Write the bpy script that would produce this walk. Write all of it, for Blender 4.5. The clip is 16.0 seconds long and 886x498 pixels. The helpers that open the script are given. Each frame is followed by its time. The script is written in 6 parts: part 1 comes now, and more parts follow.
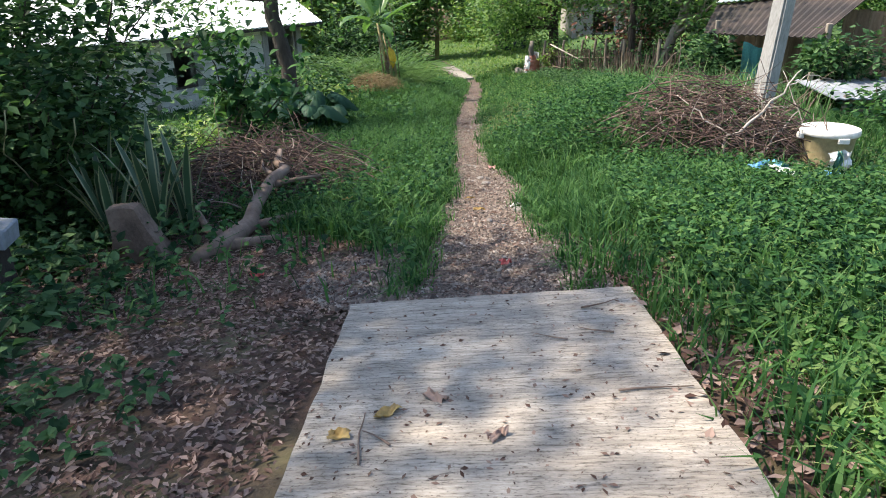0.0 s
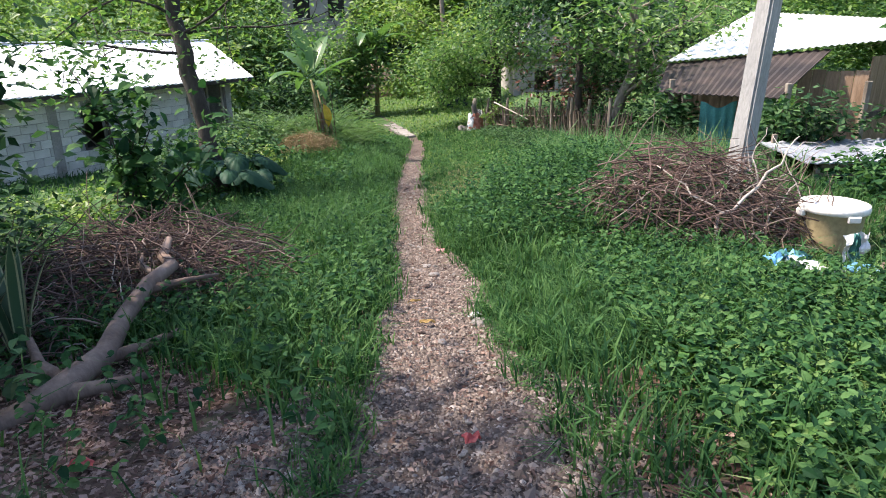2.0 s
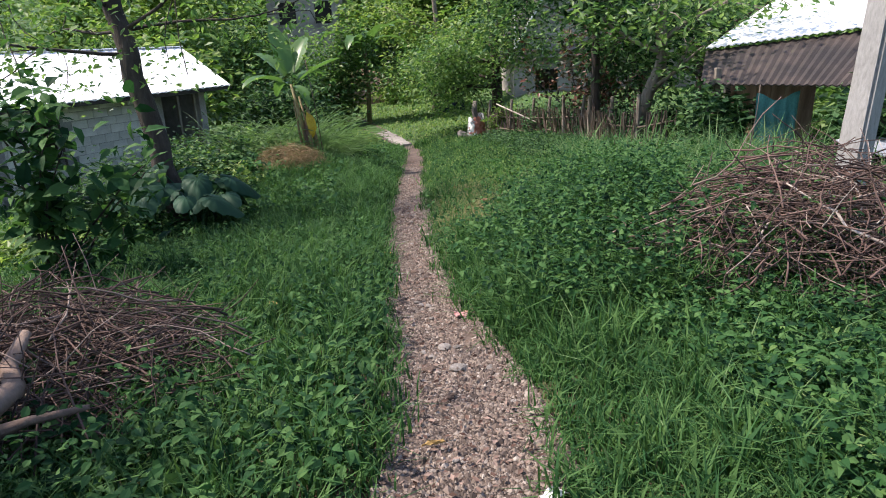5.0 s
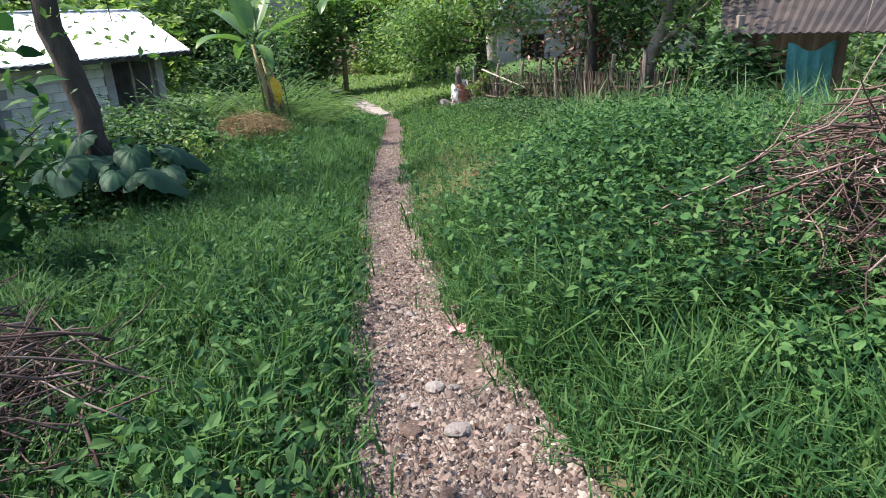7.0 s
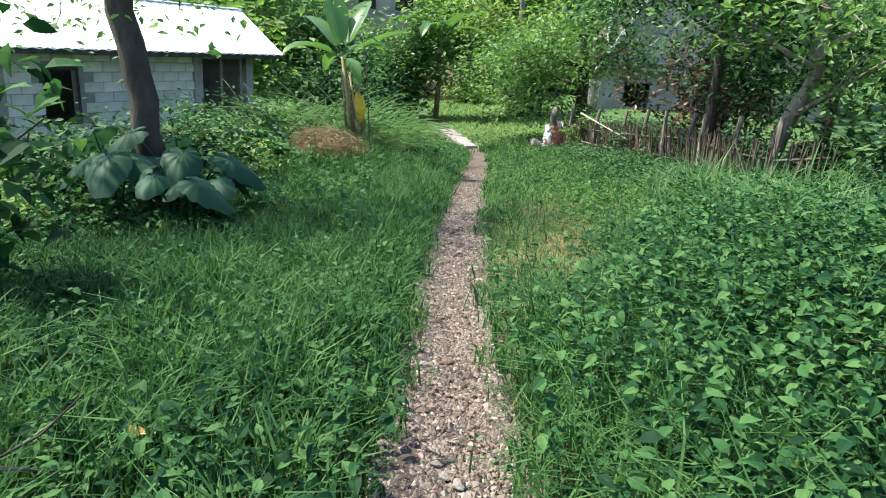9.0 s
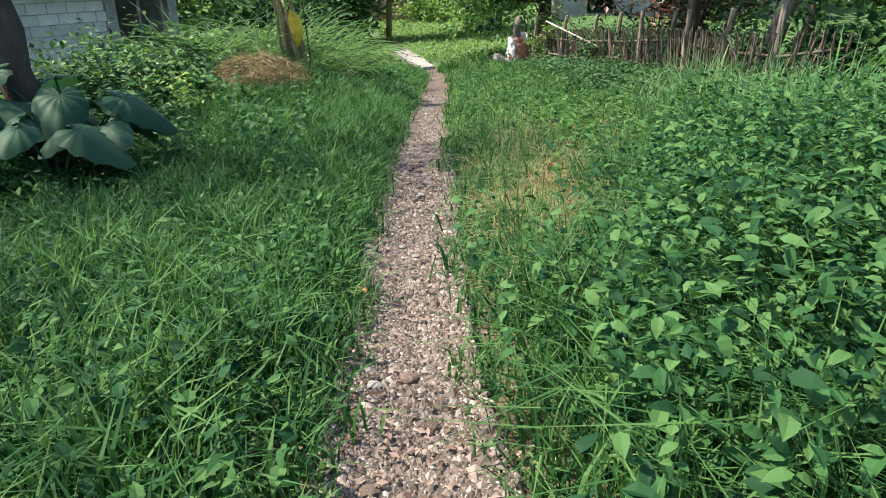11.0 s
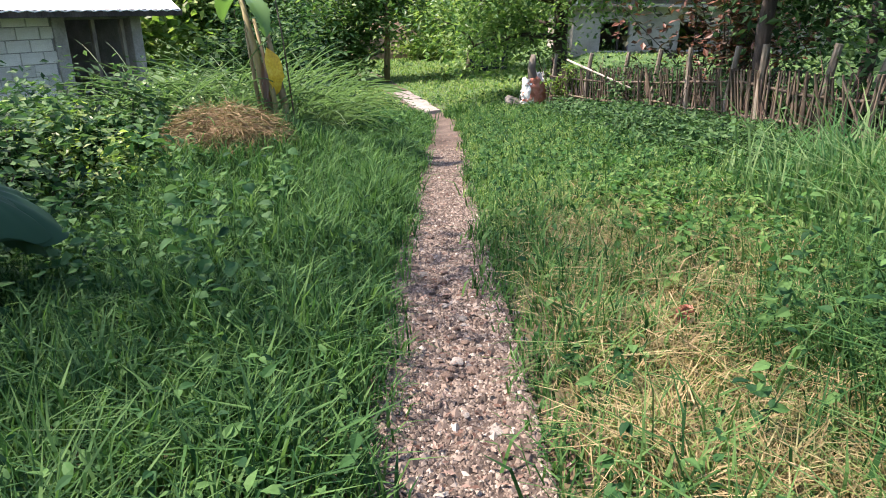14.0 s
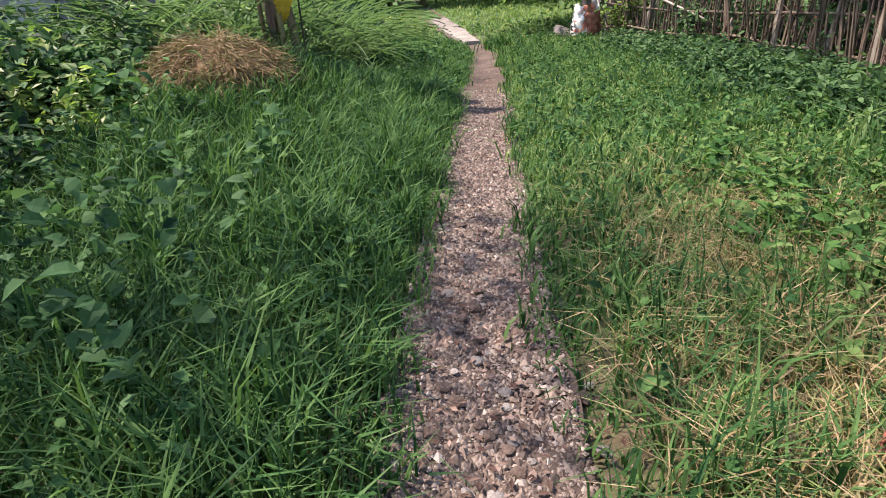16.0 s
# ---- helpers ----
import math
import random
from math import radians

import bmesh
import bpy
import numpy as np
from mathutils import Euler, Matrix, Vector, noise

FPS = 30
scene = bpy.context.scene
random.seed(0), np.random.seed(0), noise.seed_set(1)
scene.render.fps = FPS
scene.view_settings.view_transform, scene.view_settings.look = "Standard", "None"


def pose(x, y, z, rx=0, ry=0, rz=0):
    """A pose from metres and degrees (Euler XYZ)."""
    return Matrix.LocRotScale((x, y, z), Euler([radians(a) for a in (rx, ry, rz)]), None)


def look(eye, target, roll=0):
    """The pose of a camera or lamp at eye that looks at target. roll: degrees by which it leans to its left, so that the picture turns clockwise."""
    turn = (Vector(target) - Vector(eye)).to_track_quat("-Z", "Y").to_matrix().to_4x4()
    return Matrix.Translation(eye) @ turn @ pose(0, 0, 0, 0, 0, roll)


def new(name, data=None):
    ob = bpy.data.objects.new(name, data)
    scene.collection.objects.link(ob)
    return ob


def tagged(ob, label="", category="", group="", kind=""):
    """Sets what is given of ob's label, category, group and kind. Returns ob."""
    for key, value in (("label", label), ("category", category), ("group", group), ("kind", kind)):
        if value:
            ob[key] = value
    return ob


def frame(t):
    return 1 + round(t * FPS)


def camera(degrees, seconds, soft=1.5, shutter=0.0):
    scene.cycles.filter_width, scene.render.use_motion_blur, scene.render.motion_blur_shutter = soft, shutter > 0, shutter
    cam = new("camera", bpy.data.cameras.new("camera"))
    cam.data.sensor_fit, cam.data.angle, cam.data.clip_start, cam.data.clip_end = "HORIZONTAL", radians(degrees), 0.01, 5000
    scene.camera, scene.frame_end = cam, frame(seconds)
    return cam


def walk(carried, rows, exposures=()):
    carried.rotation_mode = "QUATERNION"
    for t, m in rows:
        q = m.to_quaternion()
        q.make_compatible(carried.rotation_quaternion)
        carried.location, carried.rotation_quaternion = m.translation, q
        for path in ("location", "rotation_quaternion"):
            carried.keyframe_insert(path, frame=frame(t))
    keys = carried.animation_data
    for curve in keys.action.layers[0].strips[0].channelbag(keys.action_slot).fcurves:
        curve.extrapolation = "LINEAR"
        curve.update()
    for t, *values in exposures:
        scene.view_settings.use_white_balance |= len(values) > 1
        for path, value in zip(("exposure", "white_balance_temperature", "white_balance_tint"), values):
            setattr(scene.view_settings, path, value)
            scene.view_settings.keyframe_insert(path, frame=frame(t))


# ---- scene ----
cam = camera(69.07, 16.0, soft=1.0)
PATH = [
    (0, look((0.104, -0.682, 1.303), (-0.208, 2.987, -0.261), -1.23)),
    (0.5, look((0.131, -0.329, 1.270), (-0.368, 3.341, -0.239), -1.62)),
    (1, look((0.092, 0.015, 1.208), (0.016, 3.702, -0.341), -1.31)),
    (1.5, look((0.057, 0.372, 1.216), (-0.216, 4.126, -0.138), 1.54)),
    (2, look((0.050, 0.738, 1.213), (0.083, 4.532, -0.053), -0.40)),
    (2.5, look((0.043, 1.090, 1.174), (-0.001, 4.923, 0.029), 0.44)),
    (3, look((0.017, 1.440, 1.109), (0.210, 5.268, -0.035), 0.60)),
    (3.5, look((-0.009, 1.777, 1.086), (-0.116, 5.613, -0.042), 0.24)),
    (4, look((-0.029, 2.099, 1.037), (0.196, 5.961, 0.020), -2.55)),
    (4.2, look((-0.045, 2.223, 1.032), (0.115, 6.050, -0.121), -2.58)),
    (6.3, look((-0.089, 3.584, 0.686), (-0.163, 7.360, -0.632), -1.77)),
    (6.5, look((-0.053, 3.702, 0.638), (-0.315, 7.396, -0.873), -3.55)),
    (7, look((-0.076, 4.018, 0.609), (0.070, 7.769, -0.772), -2.63)),
    (7.5, look((-0.085, 4.372, 0.540), (-0.293, 8.094, -0.911), -2.34)),
    (8, look((-0.092, 4.622, 0.527), (-0.426, 8.328, -0.941), -0.95)),
    (8.5, look((-0.137, 4.953, 0.540), (-0.506, 8.593, -1.078), 1.16)),
    (9, look((-0.125, 5.270, 0.541), (-0.398, 9.070, -0.675), 4.19)),
    (11.3, look((-0.134, 6.688, 0.285), (-0.099, 10.308, -1.415), -0.72)),
    (11.5, look((-0.222, 6.882, 0.290), (-0.182, 10.489, -1.439), -2.27)),
    (12, look((-0.230, 7.232, 0.258), (-0.364, 10.848, -1.447), 1.55)),
    (12.5, look((-0.249, 7.574, 0.246), (-0.135, 11.178, -1.485), -0.99)),
    (13, look((-0.252, 7.929, 0.228), (-0.422, 11.555, -1.453), -0.64)),
    (13.5, look((-0.348, 8.277, 0.192), (-0.417, 11.914, -1.474), -2.38)),
    (14, look((-0.426, 8.640, 0.144), (-0.472, 12.375, -1.287), 0.54)),
    (14.5, look((-0.439, 9.110, 0.169), (-0.498, 12.905, -1.095), -6.13)),
    (15, look((-0.444, 9.389, 0.180), (-0.503, 13.237, -0.909), -1.41)),
    (15.5, look((-0.501, 9.647, 0.114), (-0.805, 13.407, -1.217), -1.74)),
    (16, look((-0.456, 9.920, 0.018), (-0.698, 13.474, -1.802), 0.98)),
]
walk(cam, PATH, exposures=[(0, 1.28, 6750, 11), (1.0, 1.58, 6700, 14), (2.0, 1.34, 6600, 17), (3.5, 1.14, 6550, 20), (6.4, 0.86, 6500, 17), (7, 1.36, 6450, 17), (8, 1.22, 6400, 12), (9, 1.56, 6350, 5), (12, 1.50, 6700, 9), (13.2, 1.50, 6750, 11), (14, 1.66, 6850, 20), (14.6, 1.58, 6850, 26), (15, 1.30, 6800, 28), (15.5, 1.18, 6800, 28), (16, 1.34, 6850, 24)])

# ---------- daylight ----------
world = bpy.data.worlds.new("sky")
scene.world = world
world.use_nodes = True
wn = world.node_tree
sky = wn.nodes.new("ShaderNodeTexSky")
sky.sky_type, sky.sun_disc = "NISHITA", False
SUN_EL, SUN_AZ = radians(55), radians(-84)      # azimuth from +y towards +x
sky.sun_elevation, sky.sun_rotation = SUN_EL, SUN_AZ
wn.links.new(sky.outputs[0], wn.nodes["Background"].inputs[0])
wn.nodes["Background"].inputs[1].default_value = 0.15
sun = new("sun", bpy.data.lights.new("sun", "SUN"))
sun.data.energy, sun.data.angle, sun.data.color = 4.4, radians(1.2), (1.0, 0.92, 0.80)
SUN_DIR = Vector((math.sin(SUN_AZ) * math.cos(SUN_EL), math.cos(SUN_AZ) * math.cos(SUN_EL), math.sin(SUN_EL)))
sun.matrix_world = look(SUN_DIR * 30, (0, 0, 0))


# ---------- materials ----------
def ramp(nt, fac, stops):
    r = nt.nodes.new("ShaderNodeValToRGB")
    while len(r.color_ramp.elements) < len(stops):
        r.color_ramp.elements.new(0.5)
    for e, (p, c) in zip(r.color_ramp.elements, stops):
        e.position, e.color = p, (*c, 1)
    nt.links.new(fac, r.inputs[0])
    return r.outputs[0]


def mix(nt, fac, a, b, mode="MIX"):
    m = nt.nodes.new("ShaderNodeMix")
    m.data_type, m.blend_type = "RGBA", mode
    for sock, v in ((m.inputs[0], fac), (m.inputs[6], a), (m.inputs[7], b)):
        if isinstance(v, (int, float)):
            sock.default_value = v
        elif isinstance(v, tuple):
            sock.default_value = (*v, 1)
        else:
            nt.links.new(v, sock)
    return m.outputs[2]


def noise_tex(nt, scale, detail=4.0, stretch=(1, 1, 1), rough=0.55, coords="Object"):
    tc, mp, n = (nt.nodes.new(k) for k in ("ShaderNodeTexCoord", "ShaderNodeMapping", "ShaderNodeTexNoise"))
    mp.inputs["Scale"].default_value = stretch
    n.inputs["Scale"].default_value, n.inputs["Detail"].default_value, n.inputs["Roughness"].default_value = scale, detail, rough
    nt.links.new(tc.outputs[coords], mp.inputs[0])
    nt.links.new(mp.outputs[0], n.inputs[0])
    return n.outputs[0]


def surface(name, dark, mid, light, rough=0.85, scale=3.0, fine=40.0, bump=0.3, metal=0.0, stretch=(1, 1, 1), depth=0.02, per_object=0.0):
    """A weathered surface: coarse stains, fine grain and relief."""
    m = bpy.data.materials.new(name)
    m.use_nodes = True
    nt = m.node_tree
    b = nt.nodes["Principled BSDF"]
    coarse, grain = noise_tex(nt, scale, 5, stretch), noise_tex(nt, fine, 4, stretch, 0.65)
    col = ramp(nt, coarse, [(0.3, dark), (0.5, mid), (0.72, light)])
    col = mix(nt, 0.55, col, ramp(nt, grain, [(0.25, (0.25, 0.25, 0.25)), (0.5, (0.5, 0.5, 0.5)), (0.78, (0.75, 0.75, 0.75))]), "OVERLAY")
    if per_object:
        info, val = nt.nodes.new("ShaderNodeObjectInfo"), nt.nodes.new("ShaderNodeMapRange")
        val.inputs[3].default_value, val.inputs[4].default_value = 1 - per_object, 1 + per_object * 0.5
        nt.links.new(info.outputs["Random"], val.inputs[0])
        hsv = nt.nodes.new("ShaderNodeHueSaturation")
        nt.links.new(val.outputs[0], hsv.inputs["Value"])
        nt.links.new(col, hsv.inputs["Color"])
        col = hsv.outputs[0]
    nt.links.new(col, b.inputs["Base Color"])
    b.inputs["Roughness"].default_value, b.inputs["Metallic"].default_value = rough, metal
    bp = nt.nodes.new("ShaderNodeBump")
    bp.inputs["Strength"].default_value, bp.inputs["Distance"].default_value = bump, depth
    nt.links.new(mix(nt, 0.5, coarse, grain), bp.inputs["Height"])
    nt.links.new(bp.outputs[0], b.inputs["Normal"])
    return m


def foliage(name, shades, trans=0.35, rough=0.45, gloss=0.35, patch=0.35):
    """Leaves: each one its own shade, patches of lighter growth, light shining through."""
    m = bpy.data.materials.new(name)
    m.use_nodes = True
    nt = m.node_tree
    b, out = nt.nodes["Principled BSDF"], nt.nodes["Material Output"]
    geo = nt.nodes.new("ShaderNodeNewGeometry")
    n = len(shades)
    shades = [(r * 1.05, g, bl * 1.22) for r, g, bl in shades]
    col = ramp(nt, geo.outputs["Random Per Island"], [((i + 0.2) / n, c) for i, c in enumerate(shades)])
    wide = ramp(nt, noise_tex(nt, 0.9, 3), [(0.3, (0.30, 0.34, 0.30)), (0.7, (0.72, 0.68, 0.60))])
    col = mix(nt, patch, col, wide, "OVERLAY")
    nt.links.new(col, b.inputs["Base Color"])
    b.inputs["Roughness"].default_value = rough
    b.inputs["Specular IOR Level"].default_value = gloss
    tr, ms = nt.nodes.new("ShaderNodeBsdfTranslucent"), nt.nodes.new("ShaderNodeMixShader")
    nt.links.new(mix(nt, 1.0, col, (1.0, 1.08, 0.68), "MULTIPLY"), tr.inputs[0])
    ms.inputs[0].default_value = trans
    for a, c in ((b.outputs[0], ms.inputs[1]), (tr.outputs[0], ms.inputs[2]), (ms.outputs[0], out.inputs[0])):
        nt.links.new(a, c)
    return m


M_SOIL = surface("soil", (0.040, 0.023, 0.014), (0.078, 0.046, 0.029), (0.125, 0.080, 0.052), 0.95, 1.3, 30, 0.7, depth=0.03)
M_DIRT = surface("path_dirt", (0.034, 0.024, 0.018), (0.074, 0.052, 0.040), (0.14, 0.103, 0.080), 0.95, 2.2, 45, 0.8, depth=0.03)
M_PEBBLE = bpy.data.materials.new("gravel")
M_PEBBLE.use_nodes = True
_nt = M_PEBBLE.node_tree
_g = _nt.nodes.new("ShaderNodeNewGeometry")
_nt.links.new(ramp(_nt, _g.outputs["Random Per Island"], [(0.0, (0.045, 0.034, 0.028)), (0.3, (0.100, 0.073, 0.058)), (0.6, (0.165, 0.125, 0.100)), (0.90, (0.225, 0.185, 0.152)), (1.0, (0.34, 0.30, 0.26))]),
              _nt.nodes["Principled BSDF"].inputs["Base Color"])
_nt.nodes["Principled BSDF"].inputs["Roughness"].default_value = 0.8
M_CONCRETE = surface("brushed_concrete", (0.31, 0.275, 0.235), (0.40, 0.358, 0.31), (0.49, 0.445, 0.39), 0.92, 2.6, 9, 0.6, stretch=(0.6, 5, 1), depth=0.012)
M_STONE = surface("field_stone", (0.085, 0.058, 0.044), (0.145, 0.098, 0.074), (0.21, 0.155, 0.12), 0.92, 4, 45, 0.6, per_object=0.35)
M_PEBBLE_PALE = surface("pale_stone", (0.14, 0.125, 0.11), (0.21, 0.19, 0.17), (0.29, 0.27, 0.245), 0.85, 5, 50, 0.4, per_object=0.4)
M_DRYLEAF = surface("old_yellow_leaf", (0.24, 0.15, 0.05), (0.38, 0.25, 0.08), (0.48, 0.34, 0.13), 0.7, 9, 60, 0.3)
M_LOG = surface("weathered_log", (0.095, 0.062, 0.045), (0.178, 0.122, 0.092), (0.27, 0.20, 0.155), 0.9, 3, 30, 0.8, stretch=(1, 1, 0.4))
M_BARK_DARK = surface("dark_bark", (0.018, 0.014, 0.011), (0.045, 0.034, 0.027), (0.085, 0.068, 0.055), 0.95, 5, 26, 1.0, stretch=(1, 1, 0.3), depth=0.04)
M_BARK_PALE = surface("pale_bark", (0.09, 0.075, 0.058), (0.19, 0.16, 0.125), (0.30, 0.265, 0.215), 0.95, 5, 26, 1.0, stretch=(1, 1, 0.3), depth=0.03)
M_TWIG = bpy.data.materials.new("dead_twigs")
M_TWIG.use_nodes = True
M_SHEET = surface("grey_old_sheet", (0.12, 0.13, 0.15), (0.20, 0.22, 0.25), (0.29, 0.31, 0.34), 0.6, 1.5, 25, 0.1)
_nt = M_TWIG.node_tree
_g = _nt.nodes.new("ShaderNodeNewGeometry")
_nt.links.new(ramp(_nt, _g.outputs["Random Per Island"], [(0.0, (0.024, 0.015, 0.012)), (0.45, (0.068, 0.040, 0.032)), (0.8, (0.130, 0.080, 0.064)), (1.0, (0.27, 0.21, 0.175))]),
              _nt.nodes["Principled BSDF"].inputs["Base Color"])
_nt.nodes["Principled BSDF"].inputs["Roughness"].default_value = 0.9
M_BRANCH = surface("bleached_branch", (0.24, 0.20, 0.17), (0.38, 0.33, 0.28), (0.50, 0.45, 0.40), 0.9, 6, 40, 0.4)
M_BLOCK = surface("hollow_block", (0.46, 0.43, 0.385), (0.60, 0.565, 0.515), (0.70, 0.665, 0.61), 0.95, 2.5, 60, 0.5, per_object=0.22)
M_MORTAR = surface("mortar", (0.15, 0.147, 0.14), (0.22, 0.215, 0.205), (0.30, 0.295, 0.28), 0.95, 3, 50, 0.4)
M_PLASTER = surface("grey_render", (0.17, 0.152, 0.138), (0.30, 0.275, 0.25), (0.42, 0.39, 0.36), 0.95, 1.2, 30, 0.35)
M_TIN = surface("pale_roof_sheet", (0.80, 0.81, 0.82), (0.88, 0.885, 0.89), (0.92, 0.92, 0.925), 0.45, 0.8, 18, 0.05)
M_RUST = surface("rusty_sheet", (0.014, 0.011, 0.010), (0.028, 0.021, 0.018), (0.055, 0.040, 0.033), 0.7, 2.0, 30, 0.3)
M_BOARD = surface("brown_boards", (0.14, 0.085, 0.05), (0.24, 0.155, 0.095), (0.34, 0.235, 0.155), 0.85, 2.5, 30, 0.4, stretch=(4, 4, 0.4), per_object=0.2)
M_BAMBOO = surface("old_bamboo", (0.05, 0.036, 0.025), (0.115, 0.085, 0.06), (0.21, 0.165, 0.12), 0.8, 6, 40, 0.5, stretch=(1, 1, 0.25), per_object=0.45)
M_POLE = surface("pole_concrete", (0.20, 0.197, 0.185), (0.29, 0.285, 0.27), (0.37, 0.362, 0.345), 0.92, 1.5, 40, 0.35, stretch=(1, 1, 0.3))
M_BUCKET = surface("yellowed_plastic", (0.30, 0.235, 0.12), (0.40, 0.325, 0.18), (0.47, 0.39, 0.23), 0.5, 2.0, 30, 0.06)
M_LID = surface("white_plastic", (0.62, 0.58, 0.50), (0.75, 0.72, 0.66), (0.82, 0.80, 0.75), 0.45, 3.0, 30, 0.06)
M_CLOTH_W = surface("white_cloth", (0.58, 0.57, 0.55), (0.74, 0.73, 0.71), (0.84, 0.83, 0.81), 0.9, 8, 60, 0.3)
M_CLOTH_B = surface("blue_plastic", (0.10, 0.28, 0.45), (0.18, 0.42, 0.62), (0.35, 0.58, 0.75), 0.4, 6, 40, 0.3)
M_TARP = surface("blue_tarp", (0.10, 0.30, 0.42), (0.20, 0.46, 0.60), (0.34, 0.60, 0.72), 0.5, 2, 30, 0.4)
M_TEAL = surface("teal_cloth", (0.02, 0.10, 0.09), (0.04, 0.17, 0.15), (0.07, 0.24, 0.21), 0.8, 3, 40, 0.4)
M_DARK_CLOTH = surface("dark_denim", (0.010, 0.013, 0.022), (0.02, 0.025, 0.04), (0.04, 0.05, 0.075), 0.9, 5, 60, 0.4)
M_RED = surface("red_scrap", (0.26, 0.03, 0.025), (0.38, 0.06, 0.05), (0.48, 0.15, 0.12), 0.6, 8, 50, 0.3)
M_ORANGE = surface("orange_wrap", (0.26, 0.07, 0.04), (0.40, 0.14, 0.09), (0.56, 0.32, 0.25), 0.8, 7, 40, 0.4)
M_PINK = surface("pink_paper", (0.48, 0.20, 0.20), (0.60, 0.30, 0.29), (0.72, 0.46, 0.44), 0.7, 10, 50, 0.3)
M_YELLOW = surface("yellow_dry_leaf", (0.45, 0.26, 0.02), (0.68, 0.43, 0.03), (0.78, 0.58, 0.10), 0.6, 5, 40, 0.3)
# near-black colour stands in for the shade of unlit rooms
M_DARK = surface("unlit_room_dark", (0.012, 0.011, 0.010), (0.022, 0.02, 0.018), (0.04, 0.036, 0.032), 0.95, 2, 20, 0.2)
M_BANK = surface("red_bank", (0.13, 0.08, 0.055), (0.22, 0.14, 0.10), (0.30, 0.20, 0.15), 0.95, 1.0, 20, 0.6)

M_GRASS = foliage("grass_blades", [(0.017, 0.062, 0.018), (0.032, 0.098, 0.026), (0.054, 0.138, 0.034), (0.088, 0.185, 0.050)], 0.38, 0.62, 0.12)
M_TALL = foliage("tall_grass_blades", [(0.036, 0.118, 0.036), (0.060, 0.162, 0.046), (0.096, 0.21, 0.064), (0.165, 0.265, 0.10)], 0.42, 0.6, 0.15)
# yellow-green lawn shades raised so that sunlight is part of the colour
M_LAWN_SUN_TINT = foliage("sun_tinted_lawn_blades", [(0.09, 0.195, 0.045), (0.14, 0.26, 0.06), (0.20, 0.32, 0.085), (0.28, 0.37, 0.13)], 0.42, 0.6, 0.15)
M_DRY = foliage("dry_straw", [(0.16, 0.135, 0.055), (0.27, 0.22, 0.095), (0.39, 0.32, 0.165), (0.12, 0.20, 0.05)], 0.3, 0.7, 0.2)
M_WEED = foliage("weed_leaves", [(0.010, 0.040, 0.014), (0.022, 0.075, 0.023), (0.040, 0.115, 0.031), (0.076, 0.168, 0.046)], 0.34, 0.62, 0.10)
# brighter copy of the weed shades: sunlight on the verge put into the colour
M_WEED_SUN_TINT = foliage("sun_tinted_weed_leaves", [(0.032, 0.105, 0.024), (0.056, 0.152, 0.034), (0.088, 0.20, 0.046), (0.145, 0.25, 0.070)], 0.42, 0.6, 0.12)
M_ROUND = foliage("round_weed_leaves", [(0.046, 0.125, 0.044), (0.066, 0.16, 0.055), (0.10, 0.20, 0.075)], 0.45, 0.65, 0.1)
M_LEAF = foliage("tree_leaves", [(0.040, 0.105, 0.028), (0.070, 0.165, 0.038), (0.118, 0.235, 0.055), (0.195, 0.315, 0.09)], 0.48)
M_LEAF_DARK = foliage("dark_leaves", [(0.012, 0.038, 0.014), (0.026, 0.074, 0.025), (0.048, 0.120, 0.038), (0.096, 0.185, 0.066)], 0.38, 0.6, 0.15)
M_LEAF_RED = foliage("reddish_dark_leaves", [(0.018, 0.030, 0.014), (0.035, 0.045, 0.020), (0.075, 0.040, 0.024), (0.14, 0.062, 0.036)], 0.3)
# bright leaf shades; on far woods and some shrubs they stand in for sunlight
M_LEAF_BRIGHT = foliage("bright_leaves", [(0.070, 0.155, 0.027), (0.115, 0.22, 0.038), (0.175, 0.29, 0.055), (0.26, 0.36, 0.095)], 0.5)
M_TARO = foliage("taro_leaf", [(0.012, 0.046, 0.024), (0.020, 0.064, 0.031), (0.031, 0.088, 0.040)], 0.28, 0.6, 0.2)
M_BANANA = foliage("banana_leaf", [(0.042, 0.115, 0.026), (0.066, 0.155, 0.036), (0.105, 0.21, 0.05)], 0.42, 0.35, 0.45)
M_BANANA_STEM = surface("banana_stem", (0.10, 0.07, 0.03), (0.20, 0.15, 0.065), (0.27, 0.26, 0.10), 0.7, 4, 20, 0.5, stretch=(2, 2, 0.3))
M_LITTER = foliage("dead_leaves", [(0.050, 0.028, 0.018), (0.098, 0.060, 0.039), (0.155, 0.104, 0.070), (0.27, 0.20, 0.14)], 0.1, 0.8, 0.2)
M_REED = foliage("reed_blades", [(0.045, 0.125, 0.042), (0.07, 0.165, 0.056), (0.11, 0.215, 0.085), (0.20, 0.285, 0.14)], 0.42, 0.5, 0.3)
M_HAY = foliage("hay", [(0.11, 0.08, 0.04), (0.21, 0.15, 0.07), (0.32, 0.24, 0.12), (0.15, 0.15, 0.055)], 0.15, 0.75, 0.2)
M_SNAKE = foliage("snake_plant_leaf", [(0.03, 0.075, 0.03), (0.05, 0.10, 0.045)], 0.1, 0.4, 0.5)
M_SNAKE_EDGE = foliage("snake_plant_edge", [(0.18, 0.20, 0.09), (0.25, 0.265, 0.13)], 0.1, 0.45, 0.4)


